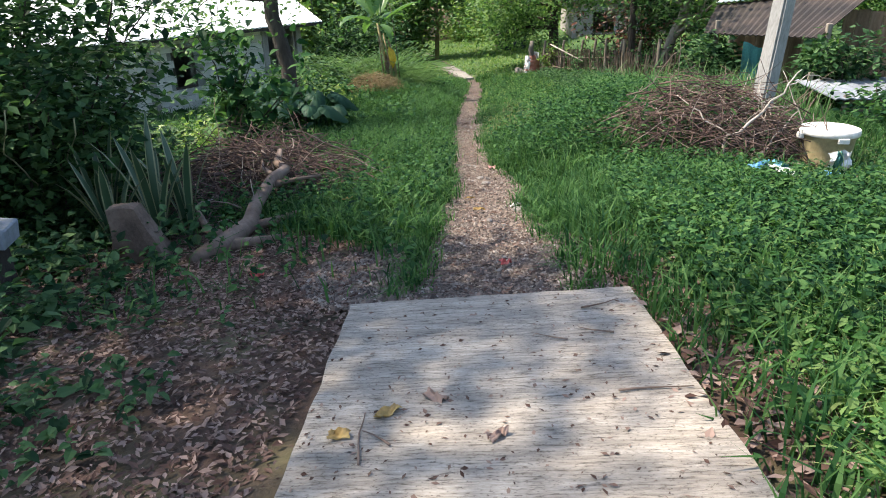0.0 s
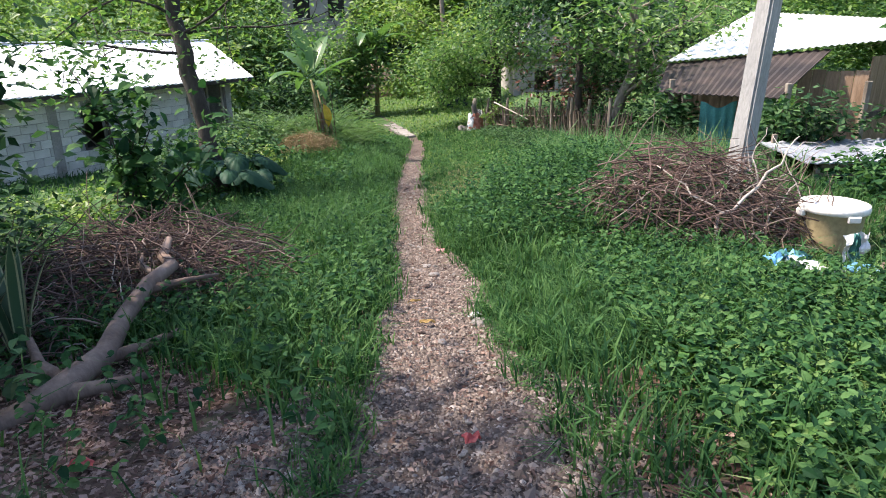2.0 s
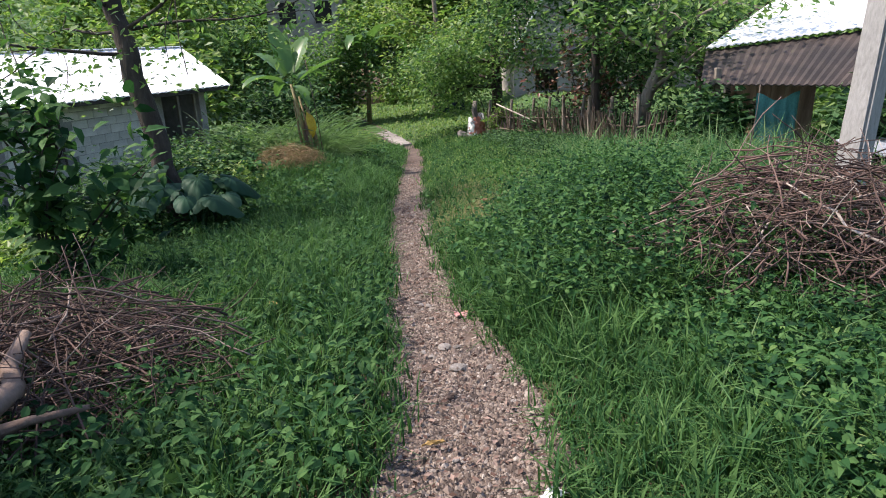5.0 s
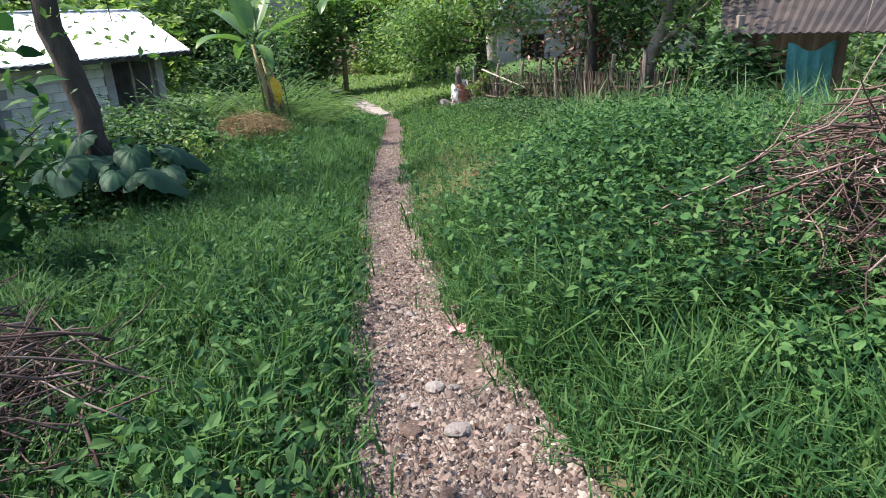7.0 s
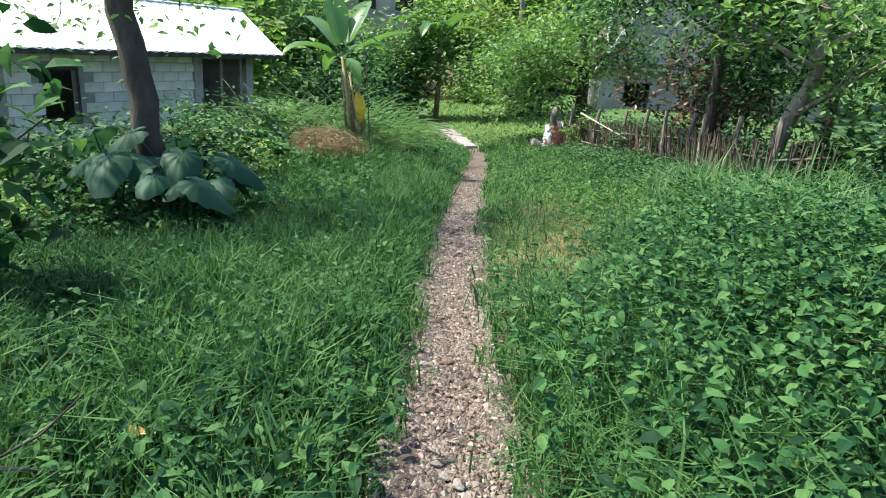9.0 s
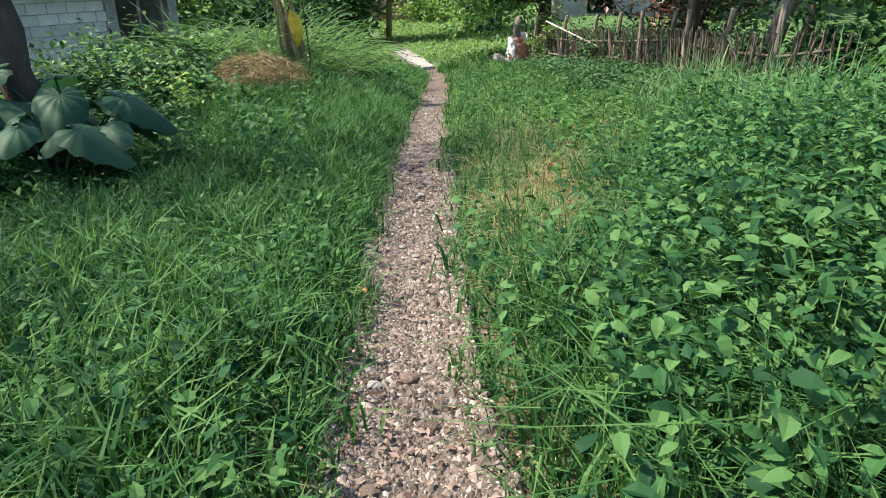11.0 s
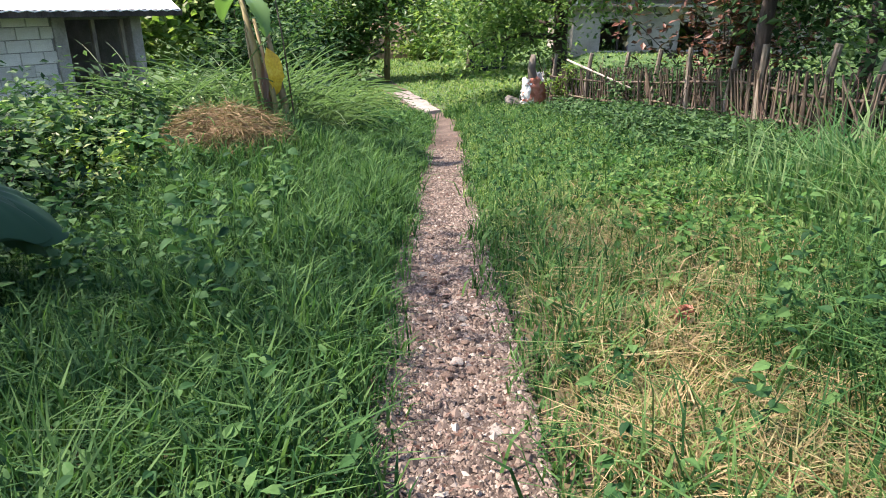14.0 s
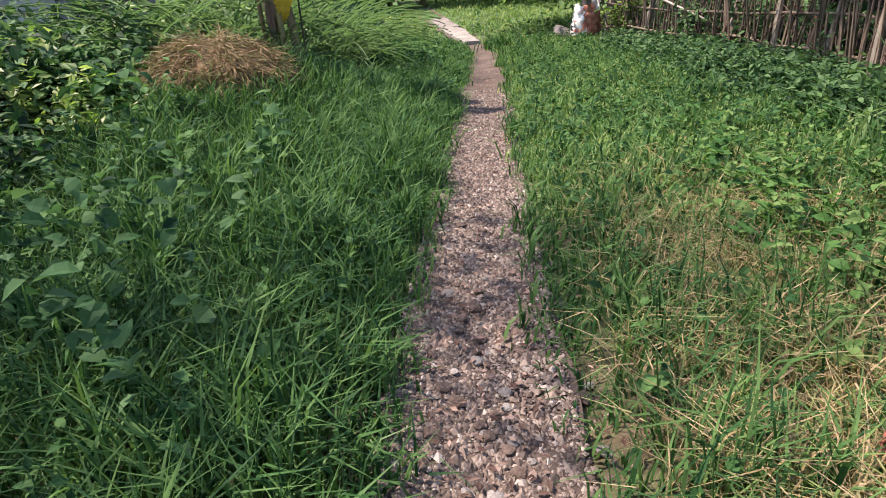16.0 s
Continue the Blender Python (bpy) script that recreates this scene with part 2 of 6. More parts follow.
# moss and low growth take over the soil down the slope
_nt = M_SOIL.node_tree
_b = _nt.nodes["Principled BSDF"]
_old = _b.inputs["Base Color"].links[0].from_socket
_tc, _sx = _nt.nodes.new("ShaderNodeTexCoord"), _nt.nodes.new("ShaderNodeSeparateXYZ")
_mr, _add = _nt.nodes.new("ShaderNodeMapRange"), _nt.nodes.new("ShaderNodeMath")
_nt.links.new(_tc.outputs["Object"], _sx.inputs[0])
_nt.links.new(_sx.outputs["Y"], _mr.inputs[0])
_mr.inputs[1].default_value, _mr.inputs[2].default_value, _mr.inputs[3].default_value, _mr.inputs[4].default_value = 4.0, 30.0, -0.15, 0.75
_add.operation, _add.use_clamp = "ADD", True
_ab, _mx, _sum = _nt.nodes.new("ShaderNodeMath"), _nt.nodes.new("ShaderNodeMapRange"), _nt.nodes.new("ShaderNodeMath")
_ab.operation, _sum.operation = "ABSOLUTE", "ADD"
_nt.links.new(_sx.outputs["X"], _ab.inputs[0])
_nt.links.new(_ab.outputs[0], _mx.inputs[0])
_mx.inputs[1].default_value, _mx.inputs[2].default_value, _mx.inputs[3].default_value, _mx.inputs[4].default_value = 3.4, 5.5, 0.0, 0.5
_nt.links.new(_mr.outputs[0], _sum.inputs[0])
_nt.links.new(_mx.outputs[0], _sum.inputs[1])
_nt.links.new(_sum.outputs[0], _add.inputs[0])
_nt.links.new(ramp(_nt, noise_tex(_nt, 1.1, 4), [(0.35, (0, 0, 0)), (0.65, (0.6, 0.6, 0.6))]), _add.inputs[1])
_green = ramp(_nt, noise_tex(_nt, 3.0, 5), [(0.3, (0.02, 0.05, 0.014)), (0.55, (0.045, 0.105, 0.025)), (0.75, (0.09, 0.16, 0.04))])
_nt.links.new(mix(_nt, _add.outputs[0], _old, _green), _b.inputs["Base Color"])

# pits and broom strokes across the walkway
_nt = M_CONCRETE.node_tree
_b = _nt.nodes["Principled BSDF"]
_old = _b.inputs["Base Color"].links[0].from_socket
_pit = noise_tex(_nt, 1.0, 5, (11, 85, 1), 0.7)
_wide = noise_tex(_nt, 1.0, 3, (1.5, 2.2, 1), 0.5)
_col = mix(_nt, 1.0, _old, ramp(_nt, _pit, [(0.34, (0.28, 0.26, 0.24)), (0.45, (0.78, 0.77, 0.75)), (0.62, (1.0, 1.0, 1.0))]), "MULTIPLY")
_col = mix(_nt, 0.6, _col, ramp(_nt, _wide, [(0.3, (0.42, 0.40, 0.38)), (0.7, (0.60, 0.60, 0.59))]), "OVERLAY")
_spk = noise_tex(_nt, 70.0, 3, (1, 1.6, 1), 0.6)
_col = mix(_nt, 0.85, _col, ramp(_nt, _spk, [(0.33, (0.35, 0.33, 0.31)), (0.42, (0.95, 0.94, 0.93)), (0.62, (1.0, 1.0, 1.0)), (0.70, (1.25, 1.22, 1.18))]), "MULTIPLY")
_nt.links.new(_col, _b.inputs["Base Color"])
_bp = _nt.nodes.new("ShaderNodeBump")
_bp.inputs["Strength"].default_value, _bp.inputs["Distance"].default_value = 0.9, 0.01
_nt.links.new(_pit, _bp.inputs["Height"])
_nt.links.new(_b.inputs["Normal"].links[0].from_socket, _bp.inputs["Normal"])
_nt.links.new(_bp.outputs[0], _b.inputs["Normal"])


# ---------- mesh helpers ----------
rng = np.random.default_rng(7)


def raw(name, verts, faces, material, smooth=False, extra=()):
    me = bpy.data.meshes.new(name)
    me.from_pydata([tuple(v) for v in verts] if not isinstance(verts, np.ndarray) else verts.tolist(), [], faces if isinstance(faces, list) else faces.tolist())
    me.materials.append(material)
    for e in extra:
        me.materials.append(e)
    if smooth:
        me.polygons.foreach_set("use_smooth", [True] * len(me.polygons))
    me.update()
    return me


def thing(name, label, category, group="", kind="", at=(0, 0, 0)):
    ob = new(name)
    ob.location = at
    ob.empty_display_size = 0.1
    return tagged(ob, label, category, group, kind)


def child(name, mesh, parent, label="", loc=(0, 0, 0), rot=(0, 0, 0)):
    ob = new(name, mesh)
    ob.parent = parent
    ob.location, ob.rotation_euler = loc, rot
    return tagged(ob, label)


def part(name, bm, material, parent, label="", loc=(0, 0, 0), rot=(0, 0, 0), smooth=False):
    me = bpy.data.meshes.new(name)
    bm.to_mesh(me)
    bm.free()
    me.materials.append(material)
    if smooth:
        me.polygons.foreach_set("use_smooth", [True] * len(me.polygons))
    return child(name, me, parent, label, loc, rot)


def box(sx, sy, sz, bevel=0.0, centre=(0, 0, 0)):
    bm = bmesh.new()
    bmesh.ops.create_cube(bm, size=1)
    for v in bm.verts:
        v.co = Vector((v.co.x * sx + centre[0], v.co.y * sy + centre[1], v.co.z * sz + centre[2]))
    if bevel:
        bmesh.ops.bevel(bm, geom=bm.edges[:], offset=bevel, segments=1, affect="EDGES")
    return bm


def roughen(bm, amount, scale):
    for v in bm.verts:
        v.co += noise.noise_vector(v.co * scale) * amount
    return bm


def tube_arrays(points, radii, sides=6):
    """A tapered, bent tube as vertices and faces."""
    p = np.asarray(points, float)
    verts, faces = [], []
    for i in range(len(p)):
        d = p[min(i + 1, len(p) - 1)] - p[max(i - 1, 0)]
        d = d / (np.linalg.norm(d) + 1e-9)
        a = np.cross(d, (0.31, 0.17, 0.93) if abs(d[2]) < 0.8 else (0.95, 0.1, 0.2))
        a /= np.linalg.norm(a) + 1e-9
        b = np.cross(d, a)
        for k in range(sides):
            w = 2 * math.pi * k / sides
            verts.append(p[i] + radii[i] * (a * math.cos(w) + b * math.sin(w)))
    for i in range(len(p) - 1):
        for k in range(sides):
            j = (k + 1) % sides
            faces.append((i * sides + k, i * sides + j, (i + 1) * sides + j, (i + 1) * sides + k))
    faces.append(tuple(range(sides))[::-1])
    faces.append(tuple((len(p) - 1) * sides + k for k in range(sides)))
    return verts, faces


def tubes(name, list_of, material, sides=6, smooth=True):
    verts, faces = [], []
    for points, radii in list_of:
        v, f = tube_arrays(points, radii, sides)
        o = len(verts)
        verts += v
        faces += [tuple(i + o for i in q) for q in f]
    return raw(name, [tuple(v) for v in verts], faces, material, smooth)


def wander(start, direction, length, steps, bend, droop=0.0):
    """A crooked line for a branch or twig."""
    p, d = np.array(start, float), np.array(direction, float)
    d /= np.linalg.norm(d)
    pts = [p.copy()]
    for _ in range(steps):
        d = d + rng.normal(0, bend, 3) + np.array((0, 0, -droop))
        d /= np.linalg.norm(d)
        p = p + d * length / steps
        pts.append(p.copy())
    return pts


def unit(v):
    return v / (np.linalg.norm(v, axis=-1, keepdims=True) + 1e-9)


def leaf_arrays(pos, axis, up, length, width, rich=False):
    """Folded leaves: 4 corners each, or 8 for the rich ones that curl down."""
    axis = unit(axis)
    side = unit(np.cross(axis, up))
    nrm = np.cross(side, axis)
    L, W = np.broadcast_to(np.asarray(length, float), (len(pos),))[:, None], np.broadcast_to(np.asarray(width, float), (len(pos),))[:, None]
    if not rich:
        v = np.stack([pos, pos + axis * L * 0.45 + side * W / 2 + nrm * W * 0.14, pos + axis * L, pos + axis * L * 0.45 - side * W / 2 + nrm * W * 0.14], 1)
        f = np.array([[0, 1, 2], [0, 2, 3]])
    else:
        def ring(s, w, drop, lift):
            c = pos + axis * L * s - nrm * L * drop
            return [c + side * W * w + nrm * W * lift, c, c - side * W * w + nrm * W * lift]
        v = np.stack([pos, *ring(0.28, 0.47, -0.03, 0.12), *ring(0.62, 0.40, 0.02, 0.10), pos + axis * L - nrm * L * 0.16], 1)
        f = np.array([[0, 1, 2], [0, 2, 3], [1, 4, 5], [1, 5, 2], [2, 5, 6], [2, 6, 3], [4, 7, 5], [5, 7, 6]])
    n, k = v.shape[:2]
    return v.reshape(-1, 3), (f[None] + (np.arange(n) * k)[:, None, None]).reshape(-1, 3)


def leaves_mesh(name, pos, axis, up, length, width, material, rich=False):
    v, f = leaf_arrays(np.asarray(pos, float), np.asarray(axis, float), np.asarray(up, float), length, width, rich)
    return raw(name, v, f, material)


def blades_mesh(name, pos, height, width, lean, material):
    """Grass: three-sided tapering blades that bow over."""
    n = len(pos)
    a = rng.uniform(0, 2 * np.pi, n)
    d = np.stack([np.cos(a), np.sin(a), np.zeros(n)], 1)
    s = np.stack([-np.sin(a + rng.normal(0, 0.6, n)), np.cos(a), np.zeros(n)], 1)
    h, w, l = height[:, None], width[:, None], (lean * rng.uniform(0.3, 1.5, n))[:, None]
    z = np.array([[0, 0, 1.0]])
    m = pos + z * h * 0.55 + d * h * l * 0.30
    t = pos + z * h * (1 - 0.35 * np.minimum(l, 1.3)) + d * h * l
    v = np.stack([pos - s * w * 0.5, pos + s * w * 0.5, m + s * w * 0.42, m - s * w * 0.42, t], 1).reshape(-1, 3)
    o = np.arange(n) * 5
    quads = np.stack([o, o + 1, o + 2, o + 3], 1).tolist()
    tris = np.stack([o + 3, o + 2, o + 4], 1).tolist()
    return raw(name, v, quads + tris, material)


# ---------- the lie of the land ----------
def smooth01(v):
    v = np.clip(v, 0, 1)
    return v * v * (3 - 2 * v)


def land(x, y):
    """Ground height: the track runs downhill and the slope tips to one side."""
    x, y = np.asarray(x, float), np.asarray(y, float)
    z = np.interp(y, [-300, -6, 0, 10, 17, 23, 28, 35, 46, 300], [6, 0.74, 0, -1.23, -1.78, -2.22, -2.36, -2.45, -2.4, -2.4])
    z = z + 0.079 * np.clip(x, -4, 4)
    z = z + 0.58 * np.exp(-((x + 3.0) / 1.25) ** 2 - ((y - 16.4) / 2.3) ** 2)
    z = z + 0.62 * smooth01((x - 2.6) / 2.2) * smooth01((y - 24) / 7) * (1 - smooth01((y - 42) / 12))
    z = z - 0.34 * np.exp(-((x - 3.65) / 0.95) ** 2 - ((y - 6.1) / 1.1) ** 2)
    z = z + 0.22 * np.exp(-((x - 1.75) / 0.75) ** 2 - ((y - 9.0) / 1.7) ** 2)
    z = z + 15 * smooth01((y - 47) / 45)
    z = z + 6 * smooth01((-x - 20) / 40) * smooth01((y - 0) / 30) + 6 * smooth01((x - 20) / 40) * smooth01(y / 30)
    return z


def track_left(y):
    return np.interp(y, [2.2, 3.0, 3.8, 5.8, 6.9, 8.7, 10.7, 12, 15, 19, 23, 25, 29, 34, 40, 47], [-0.40, -0.36, -0.33, -0.34, -0.42, -0.55, -0.70, -0.75, -0.80, -0.83, -0.88, -1.40, -2.35, -3.7, -5.4, -7.5])


def track_right(y):
    return np.interp(y, [2.2, 3.0, 3.8, 5.5, 6.6, 8.3, 9.6, 11, 12.2, 15, 18, 22, 25, 29, 34, 40, 47], [0.56, 0.50, 0.44, 0.36, 0.19, -0.04, -0.09, -0.12, -0.17, -0.20, -0.20, -0.28, -0.82, -1.65, -2.9, -4.4, -6.4])


def rest(x, y):
    return float(land(x, y))


xs = np.unique(np.round(np.concatenate([np.linspace(-400, -60, 8), np.linspace(-60, -8, 27), np.arange(-8, 8, 0.2), np.linspace(8, 60, 27), np.linspace(60, 400, 8)]), 3))
ys = np.unique(np.round(np.concatenate([np.linspace(-300, -20, 7), np.linspace(-20, -2, 10), np.arange(-2, 28, 0.2), np.linspace(28, 100, 60), np.linspace(100, 600, 8)]), 3))
gx, gy = np.meshgrid(xs, ys)
gz = land(gx, gy)
near = (np.abs(gx) < 8) & (gy > -2) & (gy < 28)
gz = gz + np.where(near, rng.normal(0, 0.008, gz.shape), 0)
gz = gz - 0.07 * ((gx > track_left(gy) + 0.02) & (gx < track_right(gy) - 0.02) & (gy > 2.3) & (gy < 27.5))
nx, ny = len(xs), len(ys)
ii = (np.arange(ny - 1)[:, None] * nx + np.arange(nx - 1)[None]).ravel()
ground = new("ground", raw("ground", np.stack([gx.ravel(), gy.ravel(), gz.ravel()], 1), np.stack([ii, ii + 1, ii + nx + 1, ii + nx], 1), M_SOIL, True))
tagged(ground, "brown soil sloping downhill under grass and weeds", "ground", kind="structure")

# the trodden track, a thin worn crust with ragged edges
ty = np.arange(2.15, 41.0, 0.12)
cols = 9
tv, tf = [], []
for i, y in enumerate(ty):
    a, b = float(track_left(y)), float(track_right(y))
    a += 0.06 * noise.noise(Vector((y * 1.7, 3.1, 0))) + 0.03 * noise.noise(Vector((y * 6, 7.7, 0)))
    b += 0.08 * noise.noise(Vector((y * 1.5, 9.2, 0))) + 0.03 * noise.noise(Vector((y * 6, 1.7, 0)))
    if y > 36:
        k = (y - 36) / 5
        a, b = a + (b - a) * 0.45 * k, b - (b - a) * 0.45 * k
    for j in range(cols):
        u = j / (cols - 1)
        x = a + (b - a) * u
        tv.append((x, y, rest(x, y) + 0.012 - 0.035 * math.sin(math.pi * u) + 0.006 * noise.noise(Vector((x * 7, y * 7, 0)))))
for i in range(len(ty) - 1):
    for j in range(cols - 1):
        o = i * cols + j
        tf.append((o, o + 1, o + cols + 1, o + cols))
track = new("path", raw("path", tv, tf, M_DIRT, True))
tagged(track, "narrow trodden dirt footpath strewn with gravel", "path", kind="structure")

# the concrete strip that the track starts from
SLAB_END = 2.28
bm = bmesh.new()
bmesh.ops.create_grid(bm, x_segments=28, y_segments=120, size=0.5)
for v in bm.verts:
    u, w = v.co.x + 0.5, v.co.y + 0.5
    y = -3.6 + w * (SLAB_END + 3.6 + 0.05 * u) + 0.015 * noise.noise(Vector((u * 9, 0, 4)))
    x = (-0.64 + (SLAB_END - y) * 0.077) * (1 - u) + (0.80 + (SLAB_END - y) * 0.036) * u + 0.012 * noise.noise(Vector((y * 4, u * 2, 1)))
    v.co = Vector((x, y, rest(x, y) + 0.05 + 0.0035 * noise.noise(Vector((x * 1.2, y * 34, 2))) + 0.002 * noise.noise(Vector((x * 6, y * 70, 6)))))
edge = [e for e in bm.edges if e.is_boundary]
ext = bmesh.ops.extrude_edge_only(bm, edges=edge)
for v in [g for g in ext["geom"] if isinstance(g, bmesh.types.BMVert)]:
    v.co.z -= 0.16
me = bpy.data.meshes.new("pavement")
bm.to_mesh(me)
bm.free()
me.materials.append(M_CONCRETE)
tagged(new("pavement", me), "pale concrete walkway strip with a broomed rough surface", "pavement", kind="structure")


# ---------- houses ----------
def sheet_roof(parent, name, corners, waves, material, label="", thick=0.02, amp=0.012):
    """A corrugated sheet between four corners (low a, low b, high b, high a)."""
    a, b, c, d = (np.array(p, float) for p in corners)
    nrm = np.cross(b - a, d - a)
    nrm = nrm / np.linalg.norm(nrm)
    n, v, f = waves * 4, [], []
    for i in range(n + 1):
        u = i / n
        off = nrm * amp * math.sin(u * waves * 2 * math.pi)
        for low, high, s in ((a, b, 0), (d, c, 1)):
            v.append(low + (high - low) * u + off)
            v.append(low + (high - low) * u + off - nrm * thick)
    for i in range(n):
        o, q = i * 4, i * 4 + 4
        f += [(o, q, q + 2, o + 2), (o + 1, o + 3, q + 3, q + 1), (o, o + 1, q + 1, q), (o + 2, q + 2, q + 3, o + 3)]
    f += [(0, 2, 3, 1), (n * 4, n * 4 + 1, n * 4 + 3, n * 4 + 2)]
    return child(name, raw(name, [tuple(p) for p in v], f, material), parent, label)


def wall_with_holes(parent, name, length, height, thick, holes, material, label="", loc=(0, 0, 0), rot=(0, 0, 0)):
    """An upright wall along x from 0 to length; holes are (x0, x1, z0, z1)."""
    xs_ = sorted({0.0, length, *(h[0] for h in holes), *(h[1] for h in holes)})
    zs_ = sorted({0.0, height, *(h[2] for h in holes), *(h[3] for h in holes)})
    bm = bmesh.new()
    solid = lambda x, z: not any(h[0] < x < h[1] and h[2] < z < h[3] for h in holes)
    for i in range(len(xs_) - 1):
        for k in range(len(zs_) - 1):
            cx, cz = (xs_[i] + xs_[i + 1]) / 2, (zs_[k] + zs_[k + 1]) / 2
            if not solid(cx, cz):
                continue
            x0, x1, z0, z1 = xs_[i], xs_[i + 1], zs_[k], zs_[k + 1]
            c = [bm.verts.new(p) for p in ((x0, 0, z0), (x1, 0, z0), (x1, 0, z1), (x0, 0, z1), (x0, thick, z0), (x1, thick, z0), (x1, thick, z1), (x0, thick, z1))]
            for q in ((0, 1, 2, 3), (5, 4, 7, 6)):
                bm.faces.new([c[j] for j in q])
            dx, dz = (x1 - x0) / 2 + 0.001, (z1 - z0) / 2 + 0.001
            for q, ox, oz in (((1, 5, 6, 2), dx, 0), ((4, 0, 3, 7), -dx, 0), ((3, 2, 6, 7), 0, dz), ((4, 5, 1, 0), 0, -dz)):
                px, pz = cx + ox, cz + oz
                if px <= 0 or px >= length or pz <= 0 or pz >= height or not solid(px, pz):
                    bm.faces.new([c[j] for j in q])
    bmesh.ops.remove_doubles(bm, verts=bm.verts[:], dist=1e-5)
    return part(name, bm, material, parent, label, loc, rot)


# the block house below the track: its long wall runs from A to B
HA, HB = np.array((-10.83, 12.45)), np.array((-6.52, 21.69))
h_len = float(np.linalg.norm(HB - HA))
h_dir = (HB - HA) / h_len
h_ang = math.atan2(h_dir[1], h_dir[0])
H_BASE, H_WALL = -2.30, 2.37
house = thing("block_house", "small grey hollow-block house with a bright metal roof", "house", at=(HA[0], HA[1], H_BASE))
house.rotation_euler = (0, 0, h_ang)
# in the house's own axes: x along the long wall, y away from the track, z up
H_HOLES = [(5.0, 5.65, 0.85, 1.85), (8.7, 10.15, 0.0, 2.1)]
wall = wall_with_holes(house, "wall", h_len, H_WALL, 0.15, H_HOLES, M_MORTAR, "grey mortar wall behind the blocks")
wall_with_holes(house, "wall", 5.6, H_WALL, 0.15, [(2.0, 3.2, 0.9, 1.9)], M_MORTAR, loc=(h_len, 0.15, 0), rot=(0, 0, math.pi / 2))
wall_with_holes(house, "wall", 5.6, H_WALL, 0.15, [], M_MORTAR, loc=(0.15, 0.15, 0), rot=(0, 0, math.pi / 2))
wall_with_holes(house, "wall", h_len, H_WALL, 0.15, [], M_MORTAR, loc=(0, 5.75, 0))
part("floor", box(h_len - 0.3, 5.4, 0.1, centre=(h_len / 2, 2.95, 0.05)), M_MORTAR, house, "dim concrete floor")
for px in (2.1, 4.2, 8.55, 10.12):
    part("post", box(0.24, 0.20, H_WALL - 0.01, 0.01, (px, 0.05, H_WALL / 2)), M_PLASTER, house, "rendered concrete post")
part("beam", box(h_len + 0.1, 0.22, 0.2, 0.01, (h_len / 2, 0.05, H_WALL - 0.09)), M_PLASTER, house, "grey concrete ring beam")
wf = child("window", raw("window", [(5.0, 0.05, 0.855), (5.65, 0.05, 0.855), (5.65, 0.11, 0.855), (5.0, 0.11, 0.855)], [(0, 1, 2, 3)], M_BARK_DARK), house)
for cx, cz, sx, sz in ((5.325, 0.83, 0.77, 0.06), (5.325, 1.87, 0.77, 0.06), (4.97, 1.35, 0.06, 0.98), (5.68, 1.35, 0.06, 0.98)):
    part("frame", box(sx, 0.08, sz, 0.004, (cx, 0.03, cz)), M_BARK_DARK, wf)
RUN, RISE, LOW = 3.1, 1.04, H_WALL - 0.05
sheet_roof(house, "roof", [(-0.7, -0.6, LOW - 0.05), (h_len + 0.55, -0.6, LOW - 0.05), (h_len + 2.6, RUN, LOW + RISE), (-0.7, RUN, LOW + RISE)], 44, M_TIN, "sunlit pale corrugated roof sheets")
sheet_roof(house, "roof", [(h_len + 2.6, RUN * 2 + 0.6, LOW - 0.05), (-0.7, RUN * 2 + 0.6, LOW - 0.05), (-0.7, RUN + 0.01, LOW + RISE), (h_len + 2.6, RUN + 0.01, LOW + RISE)], 44, M_TIN)
part("fascia", box(h_len + 1.2, 0.03, 0.12, 0.004, (h_len / 2, -0.57, LOW - 0.1)), M_BARK_DARK, house, "dark eaves board")
part("ridge_cap", box(h_len + 3.2, 0.3, 0.03, 0.008, (h_len / 2 + 0.95, RUN, LOW + RISE + 0.02)), M_TIN, house)
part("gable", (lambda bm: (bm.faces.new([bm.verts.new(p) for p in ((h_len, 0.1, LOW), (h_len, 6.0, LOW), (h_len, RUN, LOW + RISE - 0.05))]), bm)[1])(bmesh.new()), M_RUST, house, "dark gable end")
for px in (9.1, 9.7):
    part("prop", box(0.07, 0.07, 2.1, 0.004, (px, -0.15, 1.05)), M_BARK_PALE, house, "bare timber prop")

# the grey house on the rise, beyond the fence
R_BASE = -1.68
grey = thing("grey_house", "grey rendered house with dark windows and a gable", "house", at=(3.85, 33.0, R_BASE))
grey.scale = (1.2, 1.2, 1.2)
wall_with_holes(grey, "wall", 7.5, 1.45, 0.18, [(0.82, 1.68, 0.20, 1.02), (3.15, 3.95, 0.25, 1.05), (4.7, 5.6, 0.0, 1.2)], M_PLASTER, "grey unpainted render")
wall_with_holes(grey, "wall", 5.0, 1.45, 0.18, [], M_PLASTER, loc=(0.18, 0.18, 0), rot=(0, 0, math.pi / 2))
wall_with_holes(grey, "wall", 5.0, 1.45, 0.18, [], M_PLASTER, loc=(7.5, 0.18, 0), rot=(0, 0, math.pi / 2))
wall_with_holes(grey, "wall", 7.5, 1.45, 0.18, [], M_PLASTER, loc=(0, 5.18, 0))
part("floor", box(7.2, 5.0, 0.06, centre=(3.75, 2.7, 0.03)), M_DARK, grey)
part("ledge", box(7.9, 0.45, 0.07, 0.008, (3.75, -0.1, 1.48)), M_PLASTER, grey, "grey concrete ledge")
part("ledge", box(7.7, 0.30, 0.06, 0.008, (3.75, -0.05, 1.70)), M_PLASTER, grey)
gb = bmesh.new()
